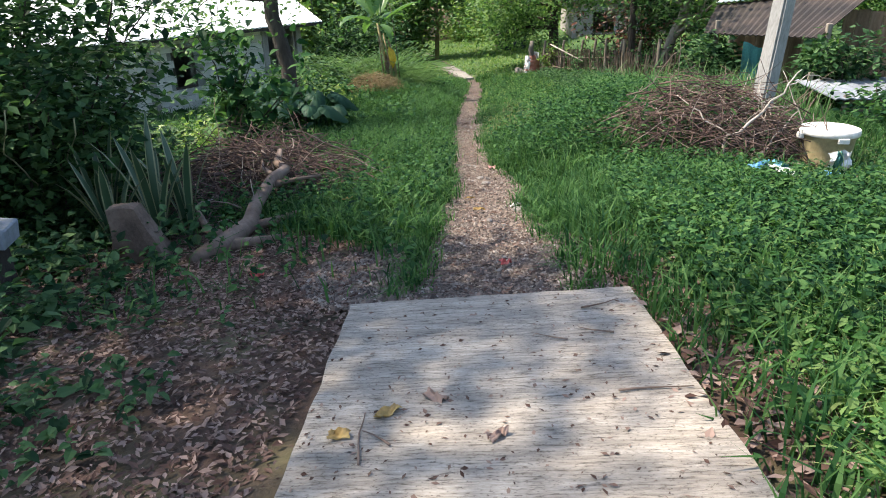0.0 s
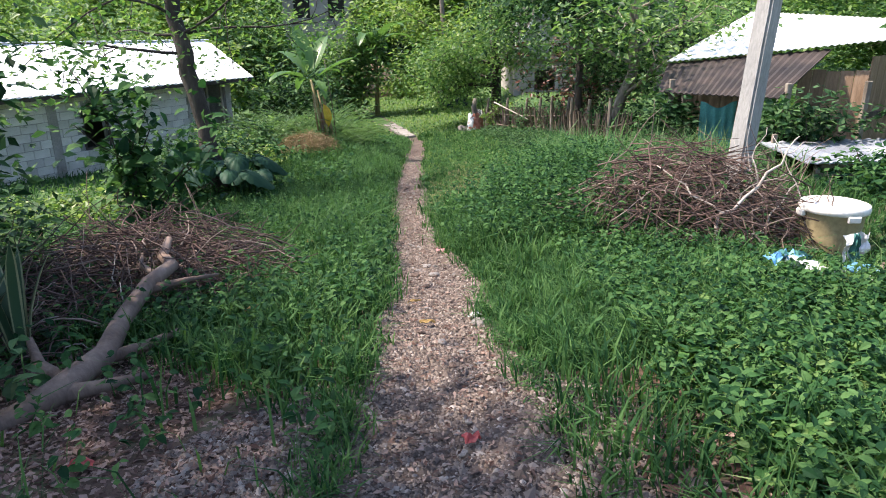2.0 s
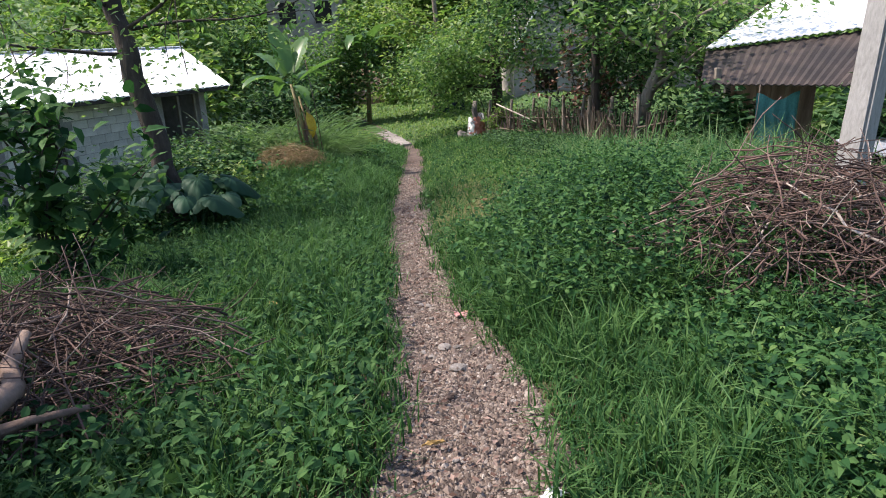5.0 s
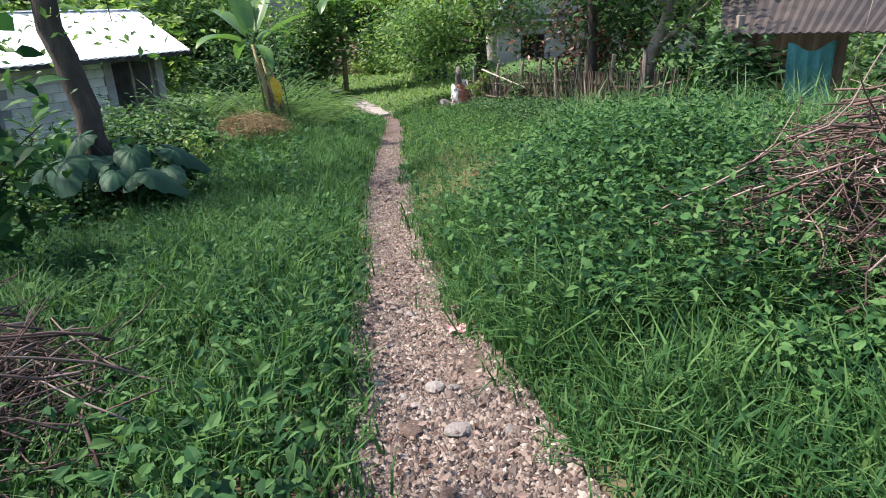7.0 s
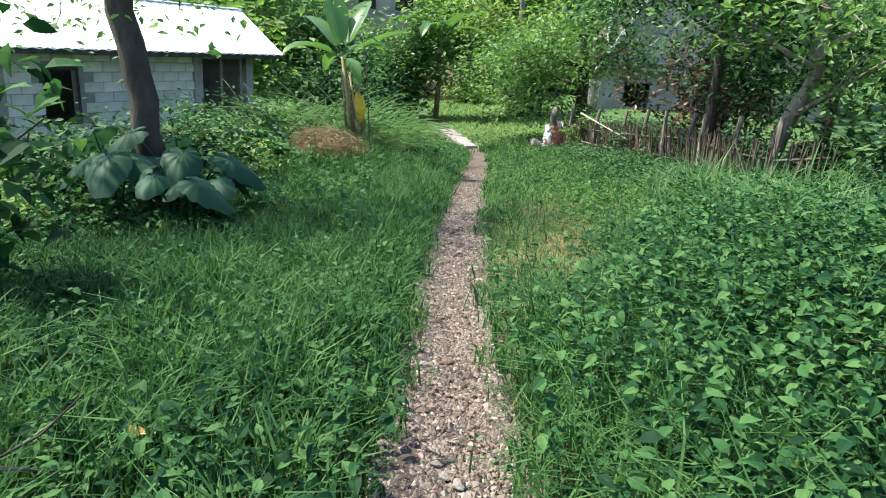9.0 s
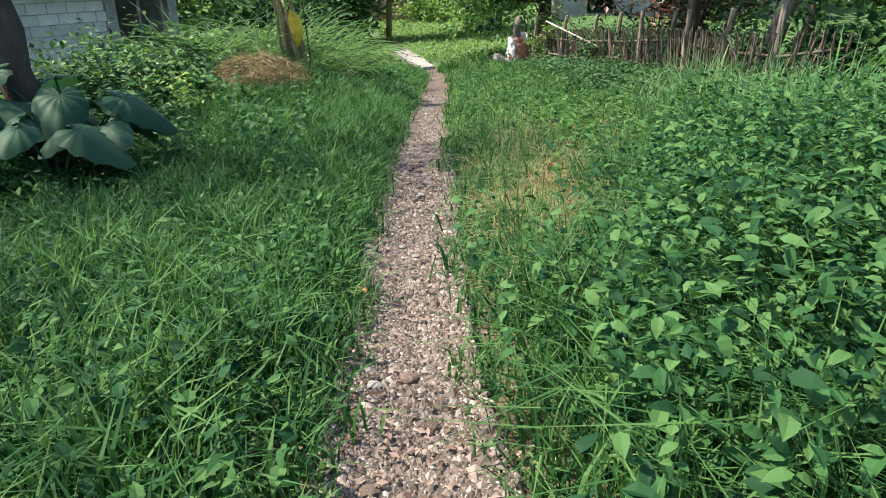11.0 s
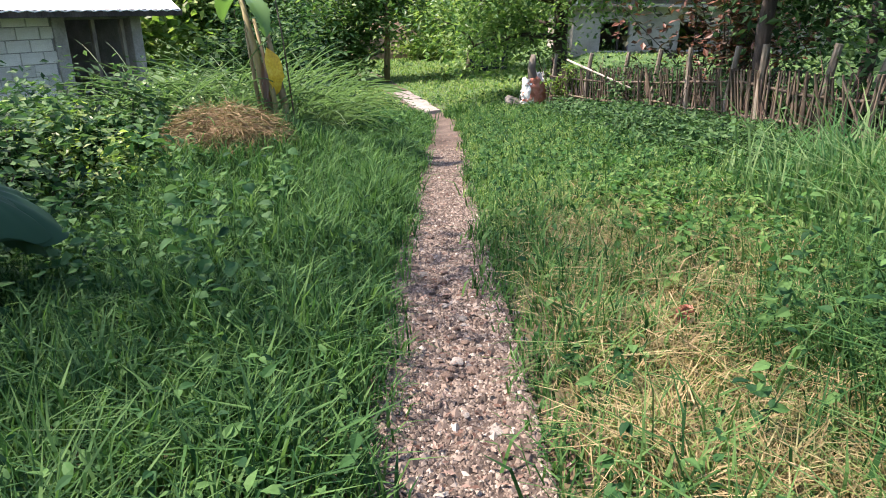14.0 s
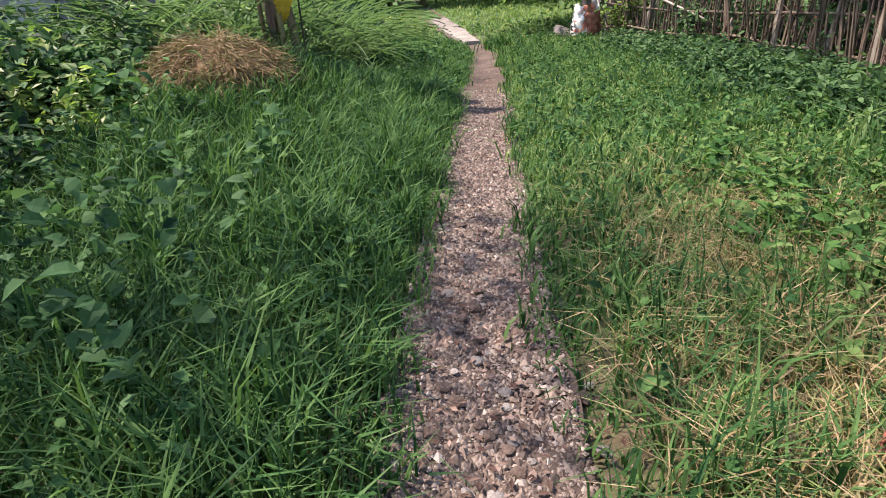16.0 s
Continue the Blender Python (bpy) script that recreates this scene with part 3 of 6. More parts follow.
tri = [(-0.05, 1.52), (7.55, 1.52), (6.2, 3.9), (1.3, 3.9)]
ring = [[gb.verts.new((px, py, pz)) for px, pz in tri] for py in (0.02, 0.20)]
gb.faces.new(ring[0])
gb.faces.new(ring[1][::-1])
for k in range(4):
    gb.faces.new((ring[0][k], ring[1][k], ring[1][(k + 1) % 4], ring[0][(k + 1) % 4]))
part("gable", gb, M_PLASTER, grey, "streaked grey gable wall")
# near-black sheets keep the steep roof from showing bright where the sun strikes
sheet_roof(grey, "roof", [(-0.25, -0.3, 1.35), (-0.25, 6.0, 1.35), (1.35, 6.0, 4.1), (1.35, -0.3, 4.1)], 20, M_RUST, "dark roof sheets, toned down against the sun")
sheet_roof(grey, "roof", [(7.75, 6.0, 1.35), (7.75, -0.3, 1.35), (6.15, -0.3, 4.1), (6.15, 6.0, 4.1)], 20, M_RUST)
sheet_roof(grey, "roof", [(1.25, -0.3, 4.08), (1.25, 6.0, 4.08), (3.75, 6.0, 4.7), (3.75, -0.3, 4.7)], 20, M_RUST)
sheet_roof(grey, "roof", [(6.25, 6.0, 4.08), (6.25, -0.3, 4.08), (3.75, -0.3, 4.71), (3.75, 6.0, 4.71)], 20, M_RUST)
for side in (-1, 1):
    part("barge_board", box(3.2, 0.04, 0.09, 0.006, (0, 0, 0)), M_LID, grey, "pale board along the roof edge", loc=(3.75 + side * 3.2, -0.33, 2.74), rot=(0, side * math.atan2(2.75, 1.6), 0))
for x0, x1, z0, z1 in ((0.82, 1.68, 0.20, 1.02), (3.15, 3.95, 0.25, 1.05)):
    w = part("window", box(0.05, 0.06, z1 - z0, 0.004, ((x0 + x1) / 2 + 0.12, 0.08, (z0 + z1) / 2)), M_BARK_DARK, grey, "dark window opening")
    part("sill", box(x1 - x0 + 0.14, 0.14, 0.05, 0.006, ((x0 + x1) / 2, -0.02, z0 - 0.025)), M_PLASTER, w)
part("drain_pipe", box(0.07, 0.07, 2.2, 0.02, (0.02, -0.14, 2.6)), M_LID, grey, "pale drain pipe")

# the brown hut behind the pole, set askew to the path
hut = thing("brown_hut", "brown board hut under worn pale metal sheets", "hut", at=(5.2, 14.2, -1.55))


def board_wall(parent, start, end, height, gaps=()):
    a, b = Vector((*start, 0)), Vector((*end, 0))
    n = int((b - a).length / 0.21)
    turn = math.atan2(b.y - a.y, b.x - a.x)
    for i in range(n):
        if any(g0 < i / n < g1 for g0, g1 in gaps):
            continue
        c = a + (b - a) * ((i + 0.5) / n)
        part("board", box((b - a).length / n - 0.006, 0.025, height + 0.03 * math.sin(i * 2.1), 0.003, (0, 0, height / 2)), M_BOARD, parent, "", tuple(c), (0, 0, turn))


board_wall(hut, (0.0, 0.0), (2.4, -1.95), 2.1, ((0.42, 0.58),))
board_wall(hut, (2.4, -1.95), (6.6, 0.4), 2.35, ((0.30, 0.40),))
board_wall(hut, (0.0, 0.0), (3.3, 4.3), 2.2)
part("rail", box(4.8, 0.06, 0.09, 0.006, (2.4, 0, 0)), M_BARK_DARK, hut, "dark timber rail", (2.4, -1.99, 1.35), (0, 0, math.atan2(2.35, 4.2)))
for px, py in ((-0.75, -1.15), (0.75, -2.45), (-0.1, -0.1), (2.35, -2.05)):
    part("post", box(0.09, 0.09, 1.95, 0.01, (px, py, 0.97)), M_BARK_PALE, hut)
sheet_roof(hut, "roof", [(-0.45, 0.1, 2.22), (2.55, -2.35, 2.66), (7.2, 3.2, 3.0), (3.6, 5.4, 3.30)], 34, M_TIN, "pale worn roof sheets")
sheet_roof(hut, "roof", [(-1.05, -1.25, 1.72), (0.55, -2.56, 1.72), (1.85, -1.65, 2.48), (-0.40, 0.2, 2.16)], 20, M_RUST, "dark rusty lean-to sheets")

# a low tin-roofed pen beside it
pen = thing("low_pen", "low animal pen under pale bent metal sheets", "shed", at=(5.5, 10.2, -0.95))
sheet_roof(pen, "roof", [(-0.2, -0.5, 0.40), (2.6, -0.5, 0.46), (2.6, 1.0, 0.52), (-0.2, 1.0, 0.46)], 16, M_SHEET, "grey bent roof sheet")
for px, py, h in ((0, -0.4, 0.44), (1.2, -0.4, 0.48), (2.5, -0.4, 0.52), (0, 0.9, 0.6), (2.5, 0.9, 0.7)):
    part("post", box(0.07, 0.07, h, 0.006, (px, py, h / 2)), M_BARK_PALE, pen)
for k in range(3):
    part("rail", box(2.6, 0.03, 0.06, 0.004, (1.25, -0.42, 0.08 + k * 0.13)), M_BAMBOO, pen)


def hanging(name, label, category, w, h, at, material, rz=0.0, folds=5, depth=0.05):
    bm = bmesh.new()
    bmesh.ops.create_grid(bm, x_segments=24, y_segments=10, size=0.5)
    for v in bm.verts:
        u, s = v.co.x, v.co.y
        v.co = Vector((u * w * (1 + 0.1 * s), depth * math.sin(u * folds * 6.28 + s) * (0.6 - s), s * h - 0.06 * math.cos(u * 6.28) * (s > 0.3)))
    bmesh.ops.solidify(bm, geom=bm.faces[:], thickness=0.004)
    me = bpy.data.meshes.new(name)
    bm.to_mesh(me)
    bm.free()
    me.materials.append(material)
    ob = new(name, me)
    ob.location, ob.rotation_euler = at, (0, 0, rz)
    return tagged(ob, label, category)


hanging("tarp", "faded blue tarpaulin draped beside the hut", "tarp", 0.85, 0.62, (4.62, 11.9, -1.12), M_TARP, 0.2, 3)
hanging("tarp", "dark teal cloth hung under the hut eaves", "cloth", 0.65, 0.9, (5.05, 12.3, -0.45), M_TEAL, 0.1, 4)
for k, (x, w, h) in enumerate(((0.35, 0.30, 0.95), (0.72, 0.34, 1.05), (1.15, 0.32, 0.9), (1.5, 0.26, 1.0))):
    hanging("laundry", "dark trousers hung out to dry", "laundry", w, h, (x, 33.6, -1.75 + 0.02 * k), M_DARK_CLOTH, 0.1 * k, 3, 0.03)
line = tubes("washing_line", [([(-0.2, 33.6, -1.28), (0.9, 33.6, -1.24), (2.2, 33.6, -1.2)], [0.006] * 3)], M_BARK_PALE, 5)
tagged(new("washing_line", line), "thin washing line strung between trees", "line")

# ---------- utility pole ----------
pole = thing("utility_pole", "tall square tapering grey concrete utility pole", "pole", at=(3.68, 8.4, rest(3.68, 8.4) - 0.1))
bm = bmesh.new()
bmesh.ops.create_cube(bm, size=1)
for v in bm.verts:
    k = 0.112 if v.co.z < 0 else 0.08
    v.co = Vector((math.copysign(k, v.co.x), math.copysign(k, v.co.y), 0 if v.co.z < 0 else 8.0))
bmesh.ops.subdivide_edges(bm, edges=[e for e in bm.edges if abs(e.verts[0].co.z - e.verts[1].co.z) > 1], cuts=24)
bmesh.ops.bevel(bm, geom=[e for e in bm.edges if abs(e.verts[0].co.z - e.verts[1].co.z) > 0.1], offset=0.025, segments=2, affect="EDGES")
part("shaft", roughen(bm, 0.006, 3), M_POLE, pole, "", rot=(0, 0, 0.5))
pole.rotation_euler = (0, 0.045, 0)
part("crossarm", box(1.5, 0.09, 0.11, 0.008, (0, 0.13, 7.4)), M_BARK_DARK, pole)

# ---------- pale house seen through the trees beyond the bend ----------
far = thing("far_house", "tall grey rendered house with white roof among trees", "house", at=(-10.9, 50.0, -2.7))
far.scale = (1.3, 1.3, 1.3)
wall_with_holes(far, "wall", 4.0, 5.7, 0.2, [(0.6, 1.5, 3.9, 5.0), (2.5, 3.4, 3.9, 5.0)], M_PLASTER, "grey rendered front wall")
wall_with_holes(far, "wall", 4.6, 5.7, 0.2, [], M_PLASTER, loc=(0.2, 0.2, 0), rot=(0, 0, math.pi / 2))
wall_with_holes(far, "wall", 4.6, 5.7, 0.2, [], M_PLASTER, loc=(4.0, 0.2, 0), rot=(0, 0, math.pi / 2))
for x0 in (0.6, 2.5):
    wf = thing("window", "", "", at=(0, 0, 0))
    wf.parent = far
    part("frame", box(1.0, 0.1, 0.06, 0.005, (x0 + 0.45, 0.1, 5.03)), M_PLASTER, wf)
    part("pane", box(0.9, 0.03, 1.1, 0.0, (x0 + 0.45, 0.12, 4.45)), M_DARK, wf, "window pane, near-black for the unlit room")
sheet_roof(far, "roof", [(-0.5, -0.6, 5.6), (4.5, -0.6, 5.6), (4.5, 2.5, 7.0), (-0.5, 2.5, 7.0)], 30, M_TIN, "sunlit white roof sheets")
sheet_roof(far, "roof", [(4.5, 5.6, 5.6), (-0.5, 5.6, 5.6), (-0.5, 2.51, 7.0), (4.5, 2.51, 7.0)], 30, M_TIN)

# ---------- trees ----------
def crown_leaves(centres, spread, n, size, flat=0.6, droop=0.25):
    c = np.asarray(centres, float)
    pick = rng.integers(0, len(c), n)
    off = rng.normal(0, 1, (n, 3)) * np.array((1, 1, flat)) * spread
    pos = c[pick] + off
    ax = rng.normal(0, 1, (n, 3)) + unit(off) * 0.5
    ax[:, 2] = ax[:, 2] * 0.35 - droop
    up = rng.normal(0, 0.45, (n, 3)) + np.array((0, 0, 1.0))
    L = rng.uniform(0.7, 1.3, n) * size
    return pos, ax, up, L, L * 0.5


def tree(name, label, base, trunk_points, radii, limbs, n_leaves, leaf, bark, leafmat, spread=0.45, twiggy=3, droop=0.25, sides=9, limb=0.5):
    """trunk_points are relative to the base; limbs are (height fraction, direction, length)."""
    ob = thing(name, label, "tree", at=base)
    tp = np.array(trunk_points, float)
    dense = [tp[0]]
    for a, b in zip(tp[:-1], tp[1:]):
        for k in range(1, 5):
            dense.append(a + (b - a) * k / 4 + rng.normal(0, 0.02, 3))
    rr = np.interp(np.linspace(0, 1, len(dense)), np.linspace(0, 1, len(radii)), radii)
    rr[0] *= 1.35
    child("trunk", tubes("trunk", [(dense, rr)], bark, sides), ob)
    ends, lines = [], []
    for frac, d, length in limbs:
        i = int(frac * (len(dense) - 1))
        pts = wander(dense[i], d, length, 7, 0.16)
        r0 = rr[i] * limb
        lines.append((pts, np.linspace(r0, r0 * 0.25, 8)))
        for k in range(twiggy):
            s = pts[rng.integers(3, 8)]
            tw = wander(s, np.array(d) + rng.normal(0, 0.7, 3), length * 0.5, 5, 0.2, droop * 0.3)
            lines.append((tw, np.linspace(r0 * 0.3, 0.006, 6)))
            ends += tw[1:]
        ends += pts[3:]
    for pts, r in lines:
        child("limb", tubes("limb", [(pts, r)], bark, 5), ob)
    pos, ax, up, L, W = crown_leaves(ends, spread, n_leaves, leaf, droop=droop)
    child("crown", leaves_mesh("crown", pos, ax, up, L, W, leafmat), ob, "crown of many small leaves")
    return ob


# the leaning tree beside the block house
tb = (-3.87, 12.0, rest(-3.87, 12.0) - 0.1)
tree("tree", "leaning dark-barked tree with fine pinnate leaves", tb,
     [(0.12, 0, 0), (-0.02, 0, 1.2), (-0.24, 0.05, 2.4), (-0.45, 0.1, 3.6), (-0.8, 0.2, 5.2)], [0.165, 0.15, 0.14, 0.12, 0.07],
     [(0.60, (-1, -0.5, 0.1), 2.4), (0.66, (0.9, -0.4, 0.3), 2.4), (0.64, (-0.9, 0.6, 0.1), 2.2), (0.68, (0.9, 0.6, 0.4), 2.6), (0.72, (-0.5, -0.9, 0.15), 2.4), (0.8, (0.3, -0.9, 0.5), 1.8), (0.85, (-0.8, 0.1, 0.8), 2.2), (0.95, (0.5, 0.6, 0.8), 1.8)],
     3300, 0.12, M_BARK_DARK, M_LEAF, 0.55, droop=0.45, limb=0.22)
# the trees along the fence
tree("tree", "slim dark tree standing behind the fence", (3.72, 17.8, rest(3.72, 17.8) - 0.1),
     [(0, 0, 0), (0.05, 0, 1.5), (-0.05, 0, 3.0), (-0.1, 0.1, 6.0)], [0.11, 0.10, 0.085, 0.05],
     [(0.5, (0.9, 0.5, 0.1), 1.2), (0.56, (1, -0.4, 0.3), 1.8), (0.62, (-0.8, 0.4, 0.4), 2.0), (0.65, (0.3, -1, 0.2), 2.2), (0.72, (0.9, 0.5, 0.3), 2.0), (0.8, (-0.7, -0.7, 0.4), 2.2), (0.9, (0.2, 0.8, 0.8), 2.0)],
     8500, 0.16, M_BARK_DARK, M_LEAF_DARK, 0.5, droop=0.5, limb=0.35)
tree("tree", "twisted pale-barked tree by the fence", (4.15, 15.7, rest(4.15, 15.7) - 0.1),
     [(-0.1, 0, 0), (0.05, 0, 1.0), (0.35, 0, 2.0), (0.25, 0, 3.1), (0.5, 0.1, 5.6)], [0.15, 0.12, 0.11, 0.09, 0.05],
     [(0.35, (0.8, -0.3, 1.1), 1.5), (0.52, (-0.9, -0.3, 0.8), 1.8), (0.62, (0.9, 0.2, 0.6), 2.0), (0.7, (-0.5, -0.9, 0.3), 2.2), (0.8, (0.6, -0.8, 0.4), 2.2), (0.92, (-0.4, 0.7, 0.7), 2.0)],
     3000, 0.15, M_BARK_PALE, M_LEAF, 0.45, droop=0.35)
tree("tree", "dark leafy tree with hanging boughs over the bend", (2.5, 26.5, rest(2.5, 26.5) - 0.1),
     [(0, 0, 0), (-0.1, 0, 1.5), (-0.2, -0.1, 2.8), (-0.4, -0.2, 5.4)], [0.22, 0.19, 0.16, 0.08],
     [(0.4, (-1, -0.2, 0.35), 2.6), (0.46, (-0.9, 0.5, 0.1), 2.6), (0.52, (0.7, -0.6, 0.4), 1.8), (0.6, (-0.7, -0.7, 0.3), 2.6), (0.66, (-1, 0.1, -0.1), 2.8), (0.75, (0.2, -1, 0.3), 2.4), (0.85, (0.8, 0.3, 0.6), 2.0), (0.95, (-0.6, 0.4, 0.8), 2.4)],
     12500, 0.16, M_BARK_DARK, M_LEAF, 0.55, droop=0.45)
tree("tree", "spreading green tree behind the bend of the path", (0.3, 36.0, rest(0.3, 36) - 0.1),
     [(0, 0, 0), (0.1, 0, 2.0), (0.2, 0, 3.6), (0, 0.2, 7.0)], [0.2, 0.18, 0.14, 0.07],
     [(0.35, (-1, -0.5, 0.1), 3.0), (0.42, (1, -0.5, 0.15), 3.0), (0.5, (-0.4, -1, 0.2), 3.0), (0.6, (0.6, -0.8, 0.35), 2.8), (0.7, (-0.9, 0.2, 0.4), 3.0), (0.85, (0.6, 0.4, 0.8), 2.6)],
     6500, 0.24, M_BARK_PALE, M_LEAF_BRIGHT, 0.7, droop=0.35)
# the dark tree beside the hut and the one behind the pen
tree("tree", "dark broad-leaved tree shading the brown hut", (8.0, 22.4, rest(8.0, 22.4) - 0.1),
     [(0, 0, 0), (0.05, 0, 1.6), (-0.1, 0, 3.2), (0.1, 0, 6.0)], [0.15, 0.13, 0.11, 0.05],
     [(0.4, (-1, -0.6, 0.2), 2.4), (0.5, (0.4, -1, 0.3), 2.4), (0.6, (1, -0.4, 0.3), 2.6), (0.7, (-0.9, 0.3, 0.4), 2.4), (0.85, (0.3, 0.6, 0.7), 2.0)],
     2600, 0.19, M_BARK_DARK, M_LEAF_DARK, 0.55, droop=0.5)
tree("tree", "leafy green tree behind the brown hut", (13.6, 18.2, rest(13.6, 18.2) - 0.1),
     [(0, 0, 0), (0, 0, 1.4), (-0.2, 0, 2.8), (-0.1, 0, 5.5)], [0.13, 0.11, 0.10, 0.05],
     [(0.35, (-1, -0.5, 0.2), 2.2), (0.45, (-0.6, -1, 0.1), 2.2), (0.55, (-1, 0.2, 0.3), 2.2), (0.65, (0.6, -0.8, 0.3), 2.2), (0.8, (0.3, 0.6, 0.7), 2.0)],
     4600, 0.17, M_BARK_DARK, M_LEAF, 0.5, droop=0.5)


def bush(name, label, base, size, n, leaf, material, stems=9, category="bush", rich=False, flat=0.0):
    """Many stems with leaves along them, an uneven outline."""
    ob = thing(name, label, category, at=base)
    ends, lines = [], []
    for _ in range(stems):
        a = rng.uniform(0, 6.28)
        s = (math.cos(a) * size[0] * rng.uniform(0, 0.5), math.sin(a) * size[1] * rng.uniform(0, 0.5), 0)
        d = (math.cos(a) * size[0] * 0.7, math.sin(a) * size[1] * 0.7, size[2] * rng.uniform(0.7, 1.3))
        pts = wander(s, d, size[2] * rng.uniform(0.75, 1.1), 6, 0.18)
        lines.append((pts, np.linspace(0.018, 0.005, 7)))
        ends += pts[2:]
    for ln in lines:
        child("stem", tubes("stem", [ln], M_BARK_DARK, 5), ob)
    c = np.array(ends)
    pick = rng.integers(0, len(c), n)
    pos = c[pick] + rng.normal(0, 1, (n, 3)) * np.array((size[0], size[1], size[2] * 0.6)) * 0.22
    pos[:, 2] = np.maximum(pos[:, 2], 0.03)
    ax = rng.normal(0, 1, (n, 3))
    ax[:, 2] = ax[:, 2] * 0.4 - 0.2
    up = rng.normal(0, 0.4, (n, 3)) + np.array((0, 0, 1.0))
    L = rng.uniform(0.6, 1.35, n) * leaf
    child("leaves", leaves_mesh("leaves", pos, ax, up, L, L * 0.55, material, rich), ob)
    return ob


def at(x, y, dz=0.0):
    return (x, y, rest(x, y) + dz)


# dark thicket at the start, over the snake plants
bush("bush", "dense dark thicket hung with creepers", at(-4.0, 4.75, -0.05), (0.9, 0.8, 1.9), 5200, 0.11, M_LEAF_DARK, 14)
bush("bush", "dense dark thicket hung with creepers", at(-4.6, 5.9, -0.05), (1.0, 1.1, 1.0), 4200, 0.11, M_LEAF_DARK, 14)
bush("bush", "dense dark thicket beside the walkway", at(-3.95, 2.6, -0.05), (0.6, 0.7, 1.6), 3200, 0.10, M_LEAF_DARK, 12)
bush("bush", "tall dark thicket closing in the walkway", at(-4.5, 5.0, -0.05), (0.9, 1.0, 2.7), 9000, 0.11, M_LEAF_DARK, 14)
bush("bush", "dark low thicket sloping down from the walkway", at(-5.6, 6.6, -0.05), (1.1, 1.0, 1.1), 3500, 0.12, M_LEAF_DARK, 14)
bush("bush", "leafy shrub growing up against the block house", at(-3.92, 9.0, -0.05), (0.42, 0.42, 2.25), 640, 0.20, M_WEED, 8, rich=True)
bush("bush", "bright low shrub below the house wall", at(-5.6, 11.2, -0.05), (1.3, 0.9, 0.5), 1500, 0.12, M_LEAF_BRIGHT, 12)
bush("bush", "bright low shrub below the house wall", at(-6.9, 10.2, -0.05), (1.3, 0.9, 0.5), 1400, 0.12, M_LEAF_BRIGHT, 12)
bush("bush", "yellow-green shrub near the house corner, tinted as sunlit", at(-5.0, 15.0, -0.05), (1.0, 0.9, 1.0), 2200, 0.13, M_LEAF_BRIGHT, 12)
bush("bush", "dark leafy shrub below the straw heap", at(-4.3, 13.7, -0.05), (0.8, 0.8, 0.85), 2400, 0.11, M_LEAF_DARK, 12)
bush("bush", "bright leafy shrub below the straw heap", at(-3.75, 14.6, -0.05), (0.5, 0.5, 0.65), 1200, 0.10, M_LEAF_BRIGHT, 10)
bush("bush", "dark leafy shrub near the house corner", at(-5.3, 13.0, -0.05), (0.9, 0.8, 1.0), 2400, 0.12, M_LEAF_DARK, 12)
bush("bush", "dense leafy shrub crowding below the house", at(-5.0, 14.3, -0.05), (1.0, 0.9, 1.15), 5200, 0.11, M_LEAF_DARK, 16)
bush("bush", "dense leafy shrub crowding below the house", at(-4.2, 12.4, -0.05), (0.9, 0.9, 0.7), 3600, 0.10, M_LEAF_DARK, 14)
bush("bush", "broad-leaved green shrub beside the straw heap", at(-3.9, 15.3, -0.05), (0.55, 0.55, 0.75), 1700, 0.14, M_WEED, 12, rich=True)
bush("bush", "leafy weeds growing up under the elephant-ear plants", at(-3.4, 11.5, -0.05), (0.75, 0.55, 0.5), 2200, 0.08, M_WEED, 14)
bush("bush", "leafy weeds growing up under the elephant-ear plants", at(-4.3, 11.3, -0.05), (0.8, 0.6, 0.55), 2200, 0.08, M_WEED, 14)
bush("bush", "dense dark shrub between house and banana", at(-4.7, 16.3, -0.05), (0.9, 0.9, 1.25), 4200, 0.12, M_LEAF_DARK, 14)
bush("bush", "dense dark shrub between house and banana", at(-4.0, 18.0, -0.05), (0.9, 0.9, 1.2), 3600, 0.12, M_LEAF, 14)
for fx, fy in ((2.6, 22.9), (3.25, 21.3), (3.65, 19.7), (4.0, 17.7), (4.15, 15.7)):
    bush("bush", "dark weedy shrub tangled in the fence", at(fx, fy, -0.05), (0.6, 0.6, 0.95), 1500, 0.10, M_LEAF_DARK, 11)
# extra low bushes whose dark leaves put tree shade along the fence foot
for fx, fy in ((2.05, 21.6), (2.5, 20.0), (2.85, 18.4), (2.9, 17.0), (3.0, 15.7)):
    bush("bush", "low weeds added at the fence foot, darkened as tree shade", at(fx, fy, -0.05), (0.6, 0.8, 0.42), 1300, 0.10, M_LEAF_DARK, 11)
bush("bush", "dark rounded shrub behind the banana plant", at(-3.6, 20.2, -0.05), (1.2, 1.0, 1.3), 4600, 0.15, M_LEAF_DARK, 14)
bush("bush", "dark shrub behind the straw heap", at(-4.6, 18.2, -0.05), (1.0, 0.9, 1.0), 3000, 0.14, M_LEAF_DARK, 12)
bush("bush", "green shrub crowding the path", at(-1.95, 19.8, -0.05), (0.62, 1.6, 0.62), 4600, 0.10, M_WEED, 14)
bush("bush", "green shrub crowding the path", at(-3.1, 23.6, -0.05), (0.8, 1.6, 0.6), 3800, 0.11, M_WEED, 14)
bush("bush", "low shrub at the bend of the path, tinted as sunlit", at(-1.2, 42.5, -0.05), (2.4, 1.4, 1.3), 3000, 0.2, M_LEAF_BRIGHT, 14)
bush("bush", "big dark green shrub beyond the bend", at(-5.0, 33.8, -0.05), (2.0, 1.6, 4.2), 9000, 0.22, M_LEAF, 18)
